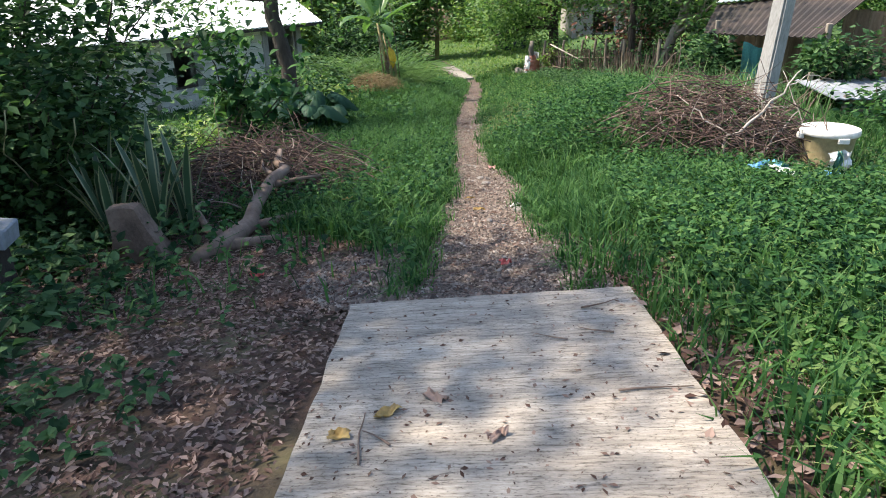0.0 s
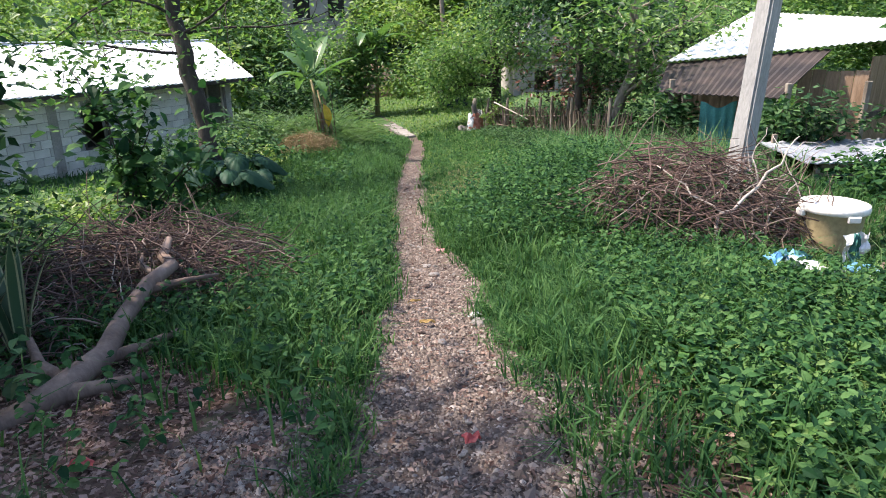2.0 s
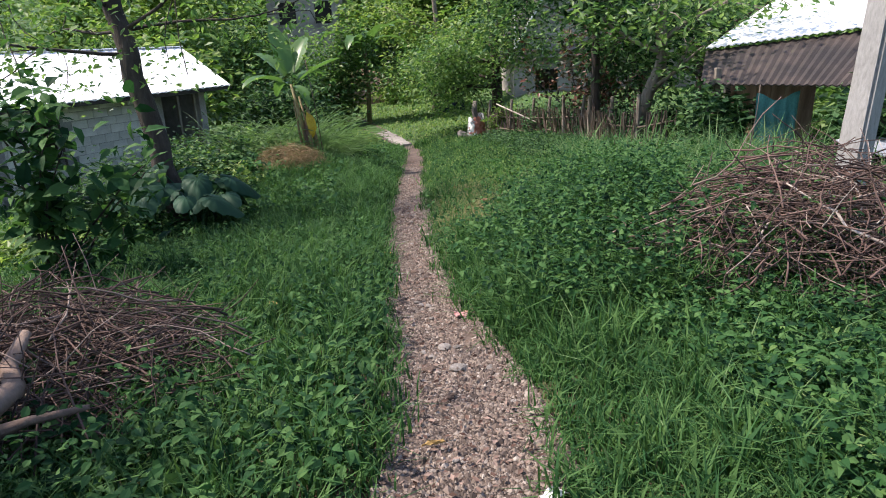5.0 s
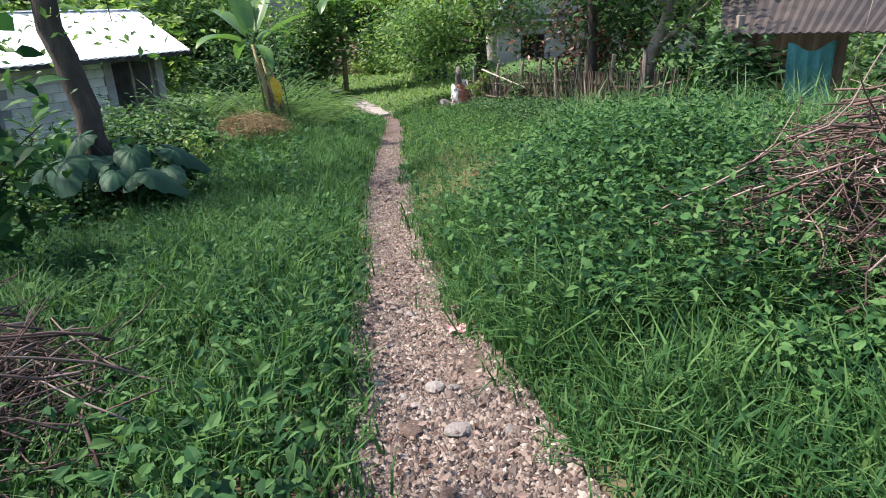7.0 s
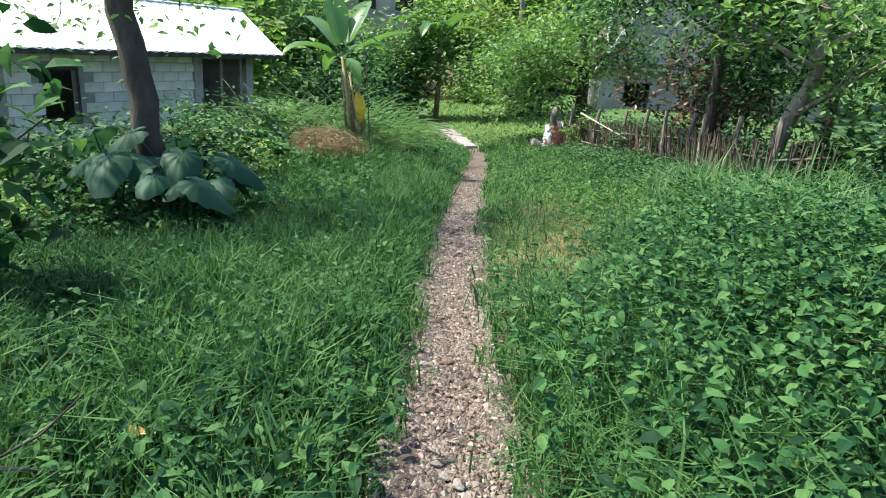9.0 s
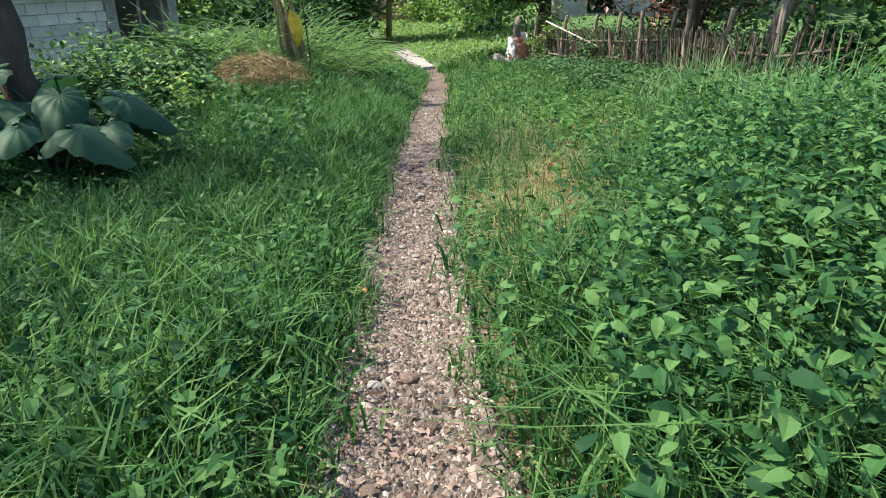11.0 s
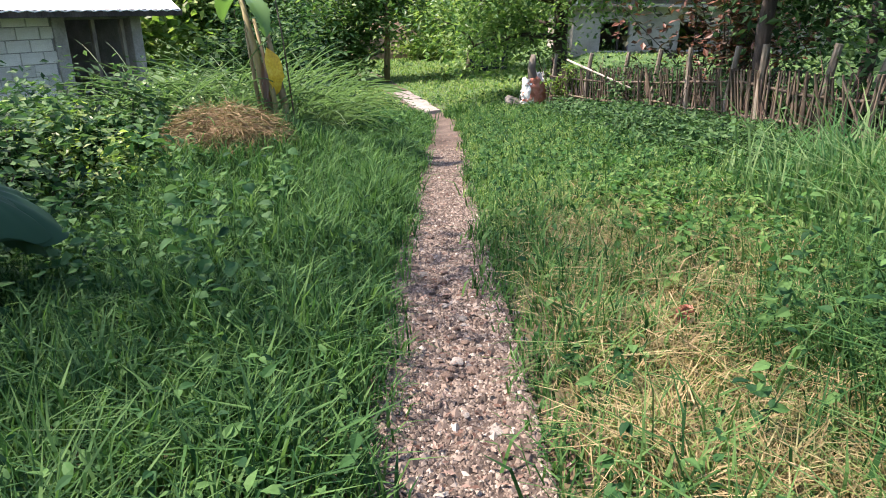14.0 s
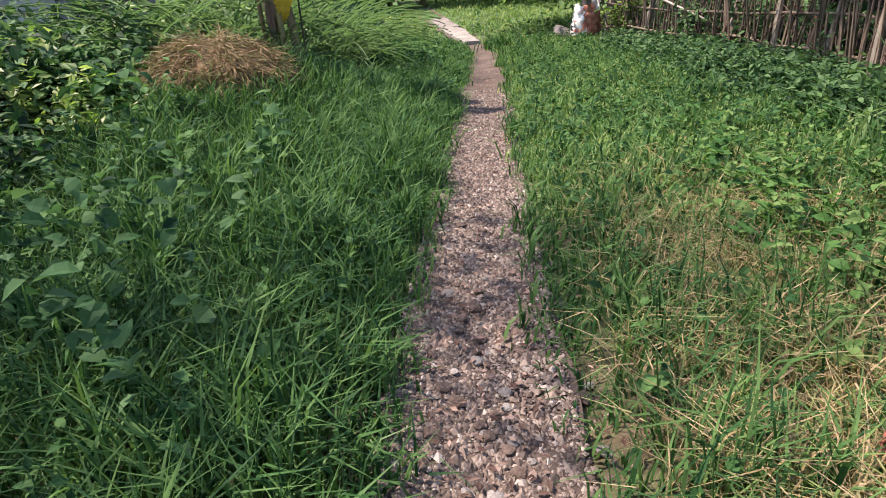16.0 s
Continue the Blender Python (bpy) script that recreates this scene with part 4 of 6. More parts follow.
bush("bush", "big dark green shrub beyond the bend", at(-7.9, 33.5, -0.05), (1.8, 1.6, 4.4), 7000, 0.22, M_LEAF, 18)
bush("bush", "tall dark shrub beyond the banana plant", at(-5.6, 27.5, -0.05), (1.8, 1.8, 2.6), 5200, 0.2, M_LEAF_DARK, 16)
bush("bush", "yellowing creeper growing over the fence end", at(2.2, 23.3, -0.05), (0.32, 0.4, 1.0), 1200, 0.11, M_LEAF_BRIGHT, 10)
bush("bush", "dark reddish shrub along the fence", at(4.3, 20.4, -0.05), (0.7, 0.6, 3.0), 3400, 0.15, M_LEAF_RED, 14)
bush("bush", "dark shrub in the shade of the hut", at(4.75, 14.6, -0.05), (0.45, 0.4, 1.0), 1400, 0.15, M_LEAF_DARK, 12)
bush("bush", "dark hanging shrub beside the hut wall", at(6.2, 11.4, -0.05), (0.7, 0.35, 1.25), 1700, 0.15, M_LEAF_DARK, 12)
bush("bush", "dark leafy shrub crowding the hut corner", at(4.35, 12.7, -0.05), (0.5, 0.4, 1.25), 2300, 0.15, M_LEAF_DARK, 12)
bush("bush", "green shrub behind the bucket", at(5.6, 8.2, -0.05), (1.3, 1.0, 0.7), 2600, 0.11, M_WEED, 12)
bush("bush", "dark green shrub at the edge of the yard", at(9.6, 9.4, -0.05), (1.4, 1.2, 2.6), 3600, 0.15, M_LEAF_DARK, 12)


# tall unseen trees above the thicket, added to shade the walkway and lower verge
tree("tree", "tall unseen tree above the thicket, shading the walkway", (-6.3, 1.8, rest(-6.3, 1.8) - 0.1),
     [(0, 0, 0), (0.1, 0, 2.2), (0.2, 0.1, 4.2), (0.4, 0.1, 6.5)], [0.22, 0.19, 0.15, 0.07],
     [(0.55, (1, 0.5, 0.35), 2.8), (0.62, (0.8, -0.8, 0.25), 2.8), (0.68, (-1, -0.4, 0.3), 2.4), (0.74, (0.5, 1, 0.3), 2.6), (0.8, (1, -0.2, 0.4), 2.8), (0.9, (0.2, -0.8, 0.6), 2.4), (0.95, (0.5, 0.3, 0.9), 2.0)],
     5600, 0.2, M_BARK_DARK, M_LEAF, 0.5, droop=0.3)

tree("tree", "unseen leafy tree added to shade the lower verge", (-7.4, 7.2, rest(-7.4, 7.2) - 0.1),
     [(0, 0, 0), (0.1, 0, 2.2), (0.3, 0.1, 4.2), (0.5, 0.1, 6.4)], [0.2, 0.17, 0.14, 0.06],
     [(0.6, (1, 0.4, 0.4), 2.8), (0.66, (1, -0.5, 0.4), 2.6), (0.7, (-1, -0.4, 0.3), 2.2), (0.74, (0.6, 1, 0.3), 2.6), (0.82, (1, 0.1, 0.4), 3.0), (0.95, (0.5, 0.3, 0.9), 2.0)],
     420, 0.16, M_BARK_DARK, M_LEAF, 0.6, droop=0.4, limb=0.3)


# woods that close the view
def woods(name, label, boxes, n, leaf, material):
    pos = []
    for (x0, x1, y0, y1, z0, z1) in boxes:
        k = max(6, int((x1 - x0) * (z1 - z0) / 5))
        c = np.stack([rng.uniform(x0, x1, k), rng.uniform(y0, y1, k), rng.uniform(z0, z1, k)], 1)
        m = n // len(boxes)
        pos.append(c[rng.integers(0, k, m)] + rng.normal(0, 1, (m, 3)) * np.array((1.0, 0.8, 0.8)))
    pos = np.concatenate(pos)
    pos[:, 2] = np.maximum(pos[:, 2], land(pos[:, 0], pos[:, 1]) + 0.1)
    ax = rng.normal(0, 1, pos.shape)
    ax[:, 2] = ax[:, 2] * 0.4 - 0.3
    up = rng.normal(0, 0.5, pos.shape) + np.array((0, 0, 1.0))
    L = rng.uniform(0.6, 1.4, len(pos)) * leaf
    return tagged(new(name, leaves_mesh(name, pos, ax, up, L, L * 0.55, material)), label, "woods", kind="stuff")


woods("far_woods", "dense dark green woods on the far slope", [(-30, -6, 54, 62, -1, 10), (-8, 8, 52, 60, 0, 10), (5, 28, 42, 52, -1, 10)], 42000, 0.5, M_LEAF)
# brighter leaves lift these two woods as though the sun reached them
woods("far_woods", "green trees on the far slope, tinted bright as if sunlit", [(-26, -12, 40, 48, -2, 7), (-5, 7, 46, 52, 0, 8), (9, 28, 34, 44, -1, 9)], 36000, 0.45, M_LEAF_BRIGHT)
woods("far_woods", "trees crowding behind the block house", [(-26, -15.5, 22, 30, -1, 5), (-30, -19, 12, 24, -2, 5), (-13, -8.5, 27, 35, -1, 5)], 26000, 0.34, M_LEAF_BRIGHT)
woods("far_woods", "trees crowding behind the hut", [(11, 18, 15, 24, -1, 6), (11, 20, 6, 16, -1, 6), (11, 18, 24, 30, 0.6, 6)], 15000, 0.28, M_LEAF)


# ---------- banana, palms, taro ----------
def arch_leaf(length, width, droop, tears=0.0, curl=0.25, n=16, petiole=0.16):
    """A long leaf with a midrib that bows over, slightly folded and torn."""
    v, f = [], []
    ang, p = 0.0, np.zeros(3)
    for i in range(n + 1):
        s = i / n
        ang = -droop * s ** 1.4
        d = np.array((math.cos(ang), 0, math.sin(ang)))
        if i:
            p = p + d * length / n
        up = np.array((-d[2], 0, d[0]))
        blade = 0.03 if s < petiole else max(0.02, math.sin(math.pi * min(1, (s - petiole) / (1 - petiole) * 0.93 + 0.07)) ** 0.6)
        w = width * 0.5 * blade
        if tears and s > petiole:
            w *= 1 - tears * rng.uniform(0, 1)
        for k, side in ((1.0, 1), (0.5, 1), (0, 0), (0.5, -1), (1.0, -1)):
            v.append(p + np.array((0, side * w * k, 0)) + up * (w * k * curl - (0.012 if k == 0 else 0)))
    for i in range(n):
        for k in range(4):
            o = i * 5 + k
            f.append((o, o + 1, o + 6, o + 5))
    return [tuple(q) for q in v], f


def place_leaf(parent, name, mesh, loc, heading, tilt, roll=0.0, label=""):
    return child(name, mesh, parent, label, loc, (roll, -tilt, heading))


ban = thing("banana_plant", "young banana plant with broad leaves and a yellow dead leaf", "banana plant", at=(-2.72, 16.9, rest(-2.72, 16.9) - 0.05))
child("stem", tubes("stem", [([(0, 0, 0), (-0.05, 0, 0.5), (-0.15, 0, 1.05), (-0.27, 0, 1.7)], [0.07, 0.056, 0.045, 0.03])], M_BANANA_STEM, 10), ban, "brown-sheathed leaning stem")
child("stem", tubes("stem", [([(0.2, 0.05, 0), (0.14, 0.05, 0.5), (0.0, 0.03, 1.3)], [0.055, 0.048, 0.03])], M_BANANA_STEM, 8), ban)
child("stem", tubes("stem", [([(0.12, -0.1, 0), (0.05, -0.08, 0.6), (-0.12, -0.05, 1.45)], [0.035, 0.03, 0.018])], M_BANANA_STEM, 8), ban)
child("stem", tubes("stem", [([(-0.12, 0.08, 0), (-0.2, 0.08, 0.6), (-0.26, 0.05, 1.35)], [0.03, 0.026, 0.018])], M_BANANA_STEM, 8), ban)
top = (-0.27, 0, 1.66)
for L, w, dr, hd, tl, tr in ((1.3, 0.44, 0.6, 1.2, 1.15, 0.08), (1.15, 0.40, 1.3, -2.4, 0.6, 0.15), (1.15, 0.46, 0.35, 0.12, 0.62, 0.06), (1.05, 0.42, 0.9, 3.1, 0.50, 0.18), (1.2, 0.44, 0.8, 2.6, 0.95, 0.12), (1.35, 0.48, 0.35, 2.3, 1.28, 0.05), (0.9, 0.30, 1.5, 2.2, 0.35, 0.25), (1.0, 0.32, 1.2, 0.9, 0.7, 0.12), (0.85, 0.28, 1.7, -0.9, 0.2, 0.35)):
    v, f = arch_leaf(L * 1.05, w * 0.98, dr, tr, 0.24, 20, 0.22)
    place_leaf(ban, "leaf", raw("leaf", v, f, M_BANANA, True), top, hd, tl)
v, f = arch_leaf(0.62, 0.26, 0.9, 0.4, 0.3, 10, 0.05)
place_leaf(ban, "dead_leaf", raw("dead_leaf", v, f, M_YELLOW, True), (0.02, -0.10, 1.12), -0.3, -1.2, 0.5, "hanging bright yellow dead leaf")
v, f = arch_leaf(0.6, 0.12, 0.6, 0.5, 0.7, 8, 0.05)
place_leaf(ban, "dead_leaf", raw("dead_leaf", v, f, M_LITTER, True), (-0.05, -0.06, 0.95), -1.2, -1.3, 0.0, "brown withered leaf")
child("stake", tubes("stake", [([(0.28, 0.06, 0), (0.2, 0.02, 1.2), (0.08, 0, 2.2)], [0.012, 0.01, 0.008])], M_BAMBOO, 5), ban)

# straw heap at its foot
bm = bmesh.new()
bmesh.ops.create_uvsphere(bm, u_segments=24, v_segments=12, radius=1)
for v in bm.verts:
    n3 = noise.noise(v.co * 2.2)
    v.co = Vector((v.co.x * 0.62 * (1 + 0.2 * n3), v.co.y * 0.5 * (1 + 0.2 * n3), max(v.co.z, -0.2) * 0.34 * (1 + 0.3 * n3)))
heap = thing("straw_heap", "heap of dry brown cut grass under the banana", "straw heap", at=(-2.95, 15.75, rest(-2.95, 15.75) + 0.0))
part("core", bm, M_HAY, heap, smooth=True)
n = 7000
a, r = rng.uniform(0, 6.28, n), np.sqrt(rng.uniform(0, 1, n))
pos = np.stack([0.68 * r * np.cos(a), 0.55 * r * np.sin(a), 0.36 * np.sqrt(np.clip(1 - r ** 2, 0, 1)) * (1 + 0.15 * np.sin(5 * a)) + rng.normal(0, 0.035, n)], 1)
ax = rng.normal(0, 1, (n, 3)) * np.array((1, 1, 0.35)) + np.stack([np.cos(a), np.sin(a), -r], 1) * 0.5
child("straw", leaves_mesh("straw", pos, ax, rng.normal(0, 1, (n, 3)) + (0, 0, 1), rng.uniform(0.08, 0.24, n), 0.008, M_HAY), heap)


def palm_clump(name, label, base, count, length, width, material, spread=0.5, droop=1.5):
    ob = thing(name, label, "plant", at=base)
    for k in range(count):
        v, f = arch_leaf(length * rng.uniform(0.7, 1.15), width, droop * rng.uniform(0.7, 1.2), 0.15, 0.3, 10, 0.05)
        place_leaf(ob, "frond", raw("frond", v, f, material, True), (rng.normal(0, spread * 0.4), rng.normal(0, spread * 0.4), 0.02), rng.uniform(0, 6.28), rng.uniform(0.75, 1.4))
    return ob


palm_clump("reed_clump", "clump of long arching pale green reeds", at(-4.0, 17.3), 300, 1.75, 0.015, M_REED, 1.3, 1.25)
palm_clump("reed_clump", "clump of long arching pale green reeds", at(-2.75, 18.9), 220, 1.55, 0.014, M_REED, 0.6, 1.2)
palm_clump("reed_clump", "clump of long arching pale green reeds", at(-3.3, 18.4), 240, 1.9, 0.015, M_REED, 1.0, 1.25)
for bx, by, s in ((-10.4, 28.0, 1.4), (-2.9, 33.5, 1.5), (-12.2, 27.2, 1.3)):
    b2 = thing("banana_plant", "banana plant with drooping pale leaves among the trees", "banana plant", at=at(bx, by, -0.05))
    child("stem", tubes("stem", [([(0, 0, 0), (0.05, 0, 1.2 * s), (0.0, 0, 2.3 * s)], [0.12, 0.1, 0.07])], M_BANANA_STEM, 8), b2)
    for k in range(8):
        v, f = arch_leaf(1.7 * s, 0.42 * s, rng.uniform(0.9, 1.9), 0.35)
        place_leaf(b2, "leaf", raw("leaf", v, f, M_BANANA, True), (0, 0, 2.25 * s), k * 0.8 + rng.normal(0, 0.2), rng.uniform(0.4, 1.1))


def taro_mesh(size):
    """A broad heart-shaped leaf blade, dished, with raised veins."""
    v, f = [], []
    rings, segs = 8, 40
    for i in range(rings + 1):
        r = i / rings
        for k in range(segs):
            a = 2 * math.pi * k / segs
            rad = 0.46 + 0.10 * math.cos(a) - 0.40 * max(0, -math.cos(a)) ** 14 + 0.26 * max(0, math.cos(a)) ** 9 + 0.012 * math.sin(13 * a)
            x, y = r * rad * math.cos(a) * 1.15, r * rad * math.sin(a) * 0.95
            z = 0.030 * r * math.cos(a * 12) - 0.30 * r * r * (0.5 + 0.5 * math.cos(a)) - 0.06 * r * r + 0.10 * abs(y)
            v.append((x * size, y * size, z * size))
    for i in range(rings):
        for k in range(segs):
            j = (k + 1) % segs
            f.append((i * segs + k, i * segs + j, (i + 1) * segs + j, (i + 1) * segs + k))
    return v, f


def taro(x, y, s, n):
    ob = thing("taro_plant", "elephant-ear plant with large dark blue-green leaves", "plant", "taro by the path", at=at(x, y, -0.02))
    for k in range(n):
        a = k * 2.4 + rng.uniform(-0.4, 0.4)
        h, out = s * rng.uniform(0.85, 1.25), s * rng.uniform(0.2, 0.6)
        tip = np.array((math.cos(a) * out, math.sin(a) * out, h))
        stalk = child("stalk", tubes("stalk", [([(0, 0, 0), tip * (0.35, 0.35, 0.6), tip], [0.016, 0.013, 0.009])], M_TARO, 5), ob)
        v, f = taro_mesh(s * rng.uniform(0.42, 0.68))
        child("blade", raw("blade", v, f, M_TARO, True), stalk, "", tuple(tip), (rng.uniform(-0.3, 0.3), rng.uniform(0.05, 0.5), a))
    return ob


for x, y, s, n in ((-3.15, 11.75, 0.72, 6), (-3.45, 11.9, 0.9, 5), (-3.3, 11.3, 0.7, 5), (-4.0, 11.5, 0.9, 5)):
    taro(x, y, s, n)

# ---------- stone, log, brush ----------
st = bmesh.new()
bmesh.ops.create_cube(st, size=1)
bmesh.ops.subdivide_edges(st, edges=st.edges[:], cuts=4, use_grid_fill=True)
for v in st.verts:
    z = v.co.z + 0.5
    k = 1 - 0.50 * z
    v.co = Vector((v.co.x * 0.42 * k - 0.07 * z, v.co.y * 0.22 * k, z * 0.50))
bmesh.ops.smooth_vert(st, verts=st.verts[:], factor=0.6, use_axis_x=True, use_axis_y=True, use_axis_z=True)
roughen(st, 0.018, 8)
me = bpy.data.meshes.new("upright_stone")
st.to_mesh(me)
st.free()
me.materials.append(M_STONE)
so = new("upright_stone", me)
so.location, so.rotation_euler = at(-2.50, 3.60, -0.04), (0.05, -0.06, 0.1)
tagged(so, "brown upright stone set in the soil", "stone")

log = thing("fallen_branch", "thick grey weathered branch lying on the soil", "log", at=at(-1.95, 3.5, 0.0))
def log_z(x, y, h):
    return (x, y, rest(-1.95 + x, 3.5 + y) - rest(-1.95, 3.5) + h)
child("trunk", tubes("trunk", [([log_z(-0.12, -0.1, 0.03), log_z(0.02, 0.15, 0.07), log_z(0.07, 0.6, 0.12), log_z(-0.02, 1.0, 0.2), log_z(-0.02, 1.45, 0.34), log_z(0.03, 1.75, 0.40), log_z(-0.12, 1.95, 0.44), log_z(-0.14, 2.15, 0.54)],
      [0.05, 0.074, 0.07, 0.06, 0.055, 0.05, 0.04, 0.028])], M_LOG, 10), log, "grey-brown barkless trunk")
for pts, r in (([log_z(0.05, 0.55, 0.1), log_z(0.22, 0.75, 0.1), log_z(0.36, 0.95, 0.12)], [0.045, 0.035, 0.02]), ([log_z(-0.02, 1.4, 0.3), log_z(0.2, 1.55, 0.32), log_z(0.42, 1.6, 0.33)], [0.04, 0.02, 0.012]),
               ([log_z(-0.02, 1.6, 0.36), log_z(-0.2, 1.75, 0.42), log_z(-0.25, 1.9, 0.48)], [0.03, 0.02, 0.012]), ([log_z(0.03, 0.3, 0.06), log_z(-0.25, 0.5, 0.12), log_z(-0.36, 0.62, 0.25)], [0.05, 0.035, 0.02]),
               ([log_z(0.0, 0.15, 0.06), log_z(0.22, 0.3, 0.04), log_z(0.4, 0.42, 0.04)], [0.06, 0.04, 0.02])):
    child("stub", tubes("stub", [(pts, r)], M_LOG, 7), log)


def brush_pile(name, label, cx, cy, sx, sy, h, n, lift=0.0, ang=0.0):
    ob = thing(name, label, "brush pile", at=(cx, cy, rest(cx, cy)))
    lines = []
    ca, sa = math.cos(ang), math.sin(ang)
    for _ in range(n):
        a, r = rng.uniform(0, 6.28), math.sqrt(rng.uniform(0, 1))
        u, w = r * math.cos(a) * sx, r * math.sin(a) * sy
        x, y = u * ca - w * sa, u * sa + w * ca
        z = rest(cx + x, cy + y) - rest(cx, cy) + rng.uniform(0.02, 1) * h * (1 - 0.75 * r * r)
        b = rng.uniform(0, 6.28)
        L = rng.uniform(0.3, 0.85) * sx
        pts = wander((x - math.cos(b) * L / 2, y - math.sin(b) * L / 2, z - 0.02), (math.cos(b), math.sin(b), -0.7 * h * (math.cos(b) * u / sx ** 2 + math.sin(b) * w / sy ** 2) * 0.6 + rng.normal(0.0, 0.14)), L, 5, 0.19)
        r0 = rng.uniform(0.003, 0.008)
        lines.append((pts, np.linspace(r0, r0 * 0.4, 6)))
    for ln in lines[:130]:
        child("twig", tubes("twig", [ln], M_TWIG, 4), ob)
    tagged(child("twig_tangle", tubes("twig_tangle", lines[130:], M_TWIG, 4), ob), kind="stuff")
    return ob


def crook(pts, r, shake=0.025):
    """The same line with more bends in it, and thinner."""
    p = np.array(pts, float)
    out, rad = [p[0]], [r[0] * 0.62]
    for i in range(len(p) - 1):
        for k in (1, 2, 3):
            q = p[i] + (p[i + 1] - p[i]) * k / 3
            out.append(q + (rng.normal(0, shake, 3) if k < 3 else 0))
            rad.append((r[i] + (r[i + 1] - r[i]) * k / 3) * 0.62)
    return out, rad


bp = brush_pile("brush_pile", "heap of dead purple-brown cut twigs", 2.55, 6.8, 1.1, 0.85, 0.92, 2000)
for pts, r in (([(-0.05, -0.75, 0.0), (-0.08, -0.72, 0.3), (-0.02, -0.72, 0.42), (0.3, -0.6, 0.62), (0.55, -0.5, 0.9), (0.7, -0.4, 1.02)], [0.03, 0.024, 0.022, 0.02, 0.014, 0.008]),
               ([(-0.02, -0.72, 0.4), (-0.3, -0.5, 0.62), (-0.5, -0.3, 0.75)], [0.018, 0.014, 0.008]), ([(0.1, -0.7, 0.06), (0.25, -0.66, 0.2), (0.5, -0.5, 0.35), (0.75, -0.4, 0.6)], [0.02, 0.017, 0.014, 0.008]),
               ([(-0.62, -0.35, 0.15), (-0.6, -0.3, 0.42), (-0.52, -0.25, 0.5), (-0.3, -0.2, 0.55)], [0.015, 0.013, 0.01, 0.006]), ([(-0.6, -0.3, 0.4), (-0.68, -0.2, 0.6)], [0.011, 0.006]),
               ([(0.55, -0.5, 0.88), (0.8, -0.3, 0.95), (1.1, -0.2, 0.9)], [0.01, 0.008, 0.004]), ([(0.3, -0.6, 0.6), (0.28, -0.45, 0.85), (0.4, -0.4, 1.1)], [0.012, 0.008, 0.004])):
    cp, cr = crook(pts, r)
    child("branch", tubes("branch", [(cp, cr)], M_BRANCH, 6), bp, "bleached pale forked branch")
for k in range(60):
    a = rng.uniform(0, 6.28)
    pts = wander((rng.normal(0.25, 0.4), rng.normal(0, 0.3), 0.35), (math.cos(a), math.sin(a) * 0.5, rng.uniform(0.3, 1.0)), rng.uniform(0.4, 0.9), 6, 0.25)
    child("sprig", tubes("sprig", [(pts, np.linspace(0.008, 0.002, 7))], M_BRANCH if k % 3 == 0 else M_LOG, 4), bp)
brush_pile("brush_pile", "low heap of dead brown twigs sunk in weeds", -2.5, 5.95, 1.12, 1.0, 0.74, 1900)
brush_pile("brush_pile", "tangle of dry roots and twigs under the thicket", -2.75, 4.7, 0.6, 0.6, 0.5, 260)
roots = thing("root_tangle", "tangle of upright dead brown stems beside the fallen branch", "brushwood", at=at(-2.5, 4.9))
for k in range(46):
    sx, sy = rng.uniform(-0.55, 0.45), rng.uniform(-0.7, 0.6)
    pts = wander((sx, sy, -0.02 + rest(-2.5 + sx, 4.9 + sy) - rest(-2.5, 4.9)), (rng.normal(0, 0.5), rng.normal(0, 0.4), 1.0), rng.uniform(0.3, 0.75), 6, 0.28, 0.1)
    child("stem", tubes("stem", [(pts, np.linspace(rng.uniform(0.006, 0.014), 0.003, 7))], M_LOG if k % 3 else M_BRANCH, 5), roots)

# ---------- bucket and rubbish ----------
bk = thing("bucket", "large yellowed plastic bucket with a dirty white lid", "bucket", at=at(3.58, 6.25, 0.0))
bk.scale = (0.93, 0.93, 1.15)
prof = [(0.0, 0.0), (0.225, 0.0), (0.235, 0.015), (0.255, 0.25), (0.272, 0.44), (0.285, 0.45), (0.285, 0.47), (0.276, 0.48)]
def lathe(profile, seg=36):
    v, f = [], []
    for r, z in profile:
        v += [(r * math.cos(2 * math.pi * k / seg), r * math.sin(2 * math.pi * k / seg), z) for k in range(seg)]
    for i in range(len(profile) - 1):
        for k in range(seg):
            j = (k + 1) % seg
            f.append((i * seg + k, i * seg + j, (i + 1) * seg + j, (i + 1) * seg + k))
    return v, f
v, f = lathe(prof)
child("body", raw("body", v, f, M_BUCKET, True), bk, "yellowed tapering bucket body")
v, f = lathe([(0.288, 0.455), (0.302, 0.46), (0.306, 0.485), (0.30, 0.512), (0.285, 0.516), (0.27, 0.505), (0.20, 0.50), (0.0, 0.502)])
child("lid", raw("lid", v, f, M_LID, True), bk, "dirty white snap-on lid")
part("lug", box(0.12, 0.03, 0.05, 0.008, (0.02, -0.30, 0.44)), M_LID, bk)
part("lug", box(0.05, 0.10, 0.05, 0.008, (-0.30, 0.02, 0.44)), M_LID, bk)
child("handle", tubes("handle", [([(-0.3, 0.02, 0.43), (-0.22, -0.16, 0.2), (-0.06, -0.28, 0.14), (0.1, -0.29, 0.2)], [0.006] * 4)], M_RUST, 6), bk, "loose rusty wire handle")


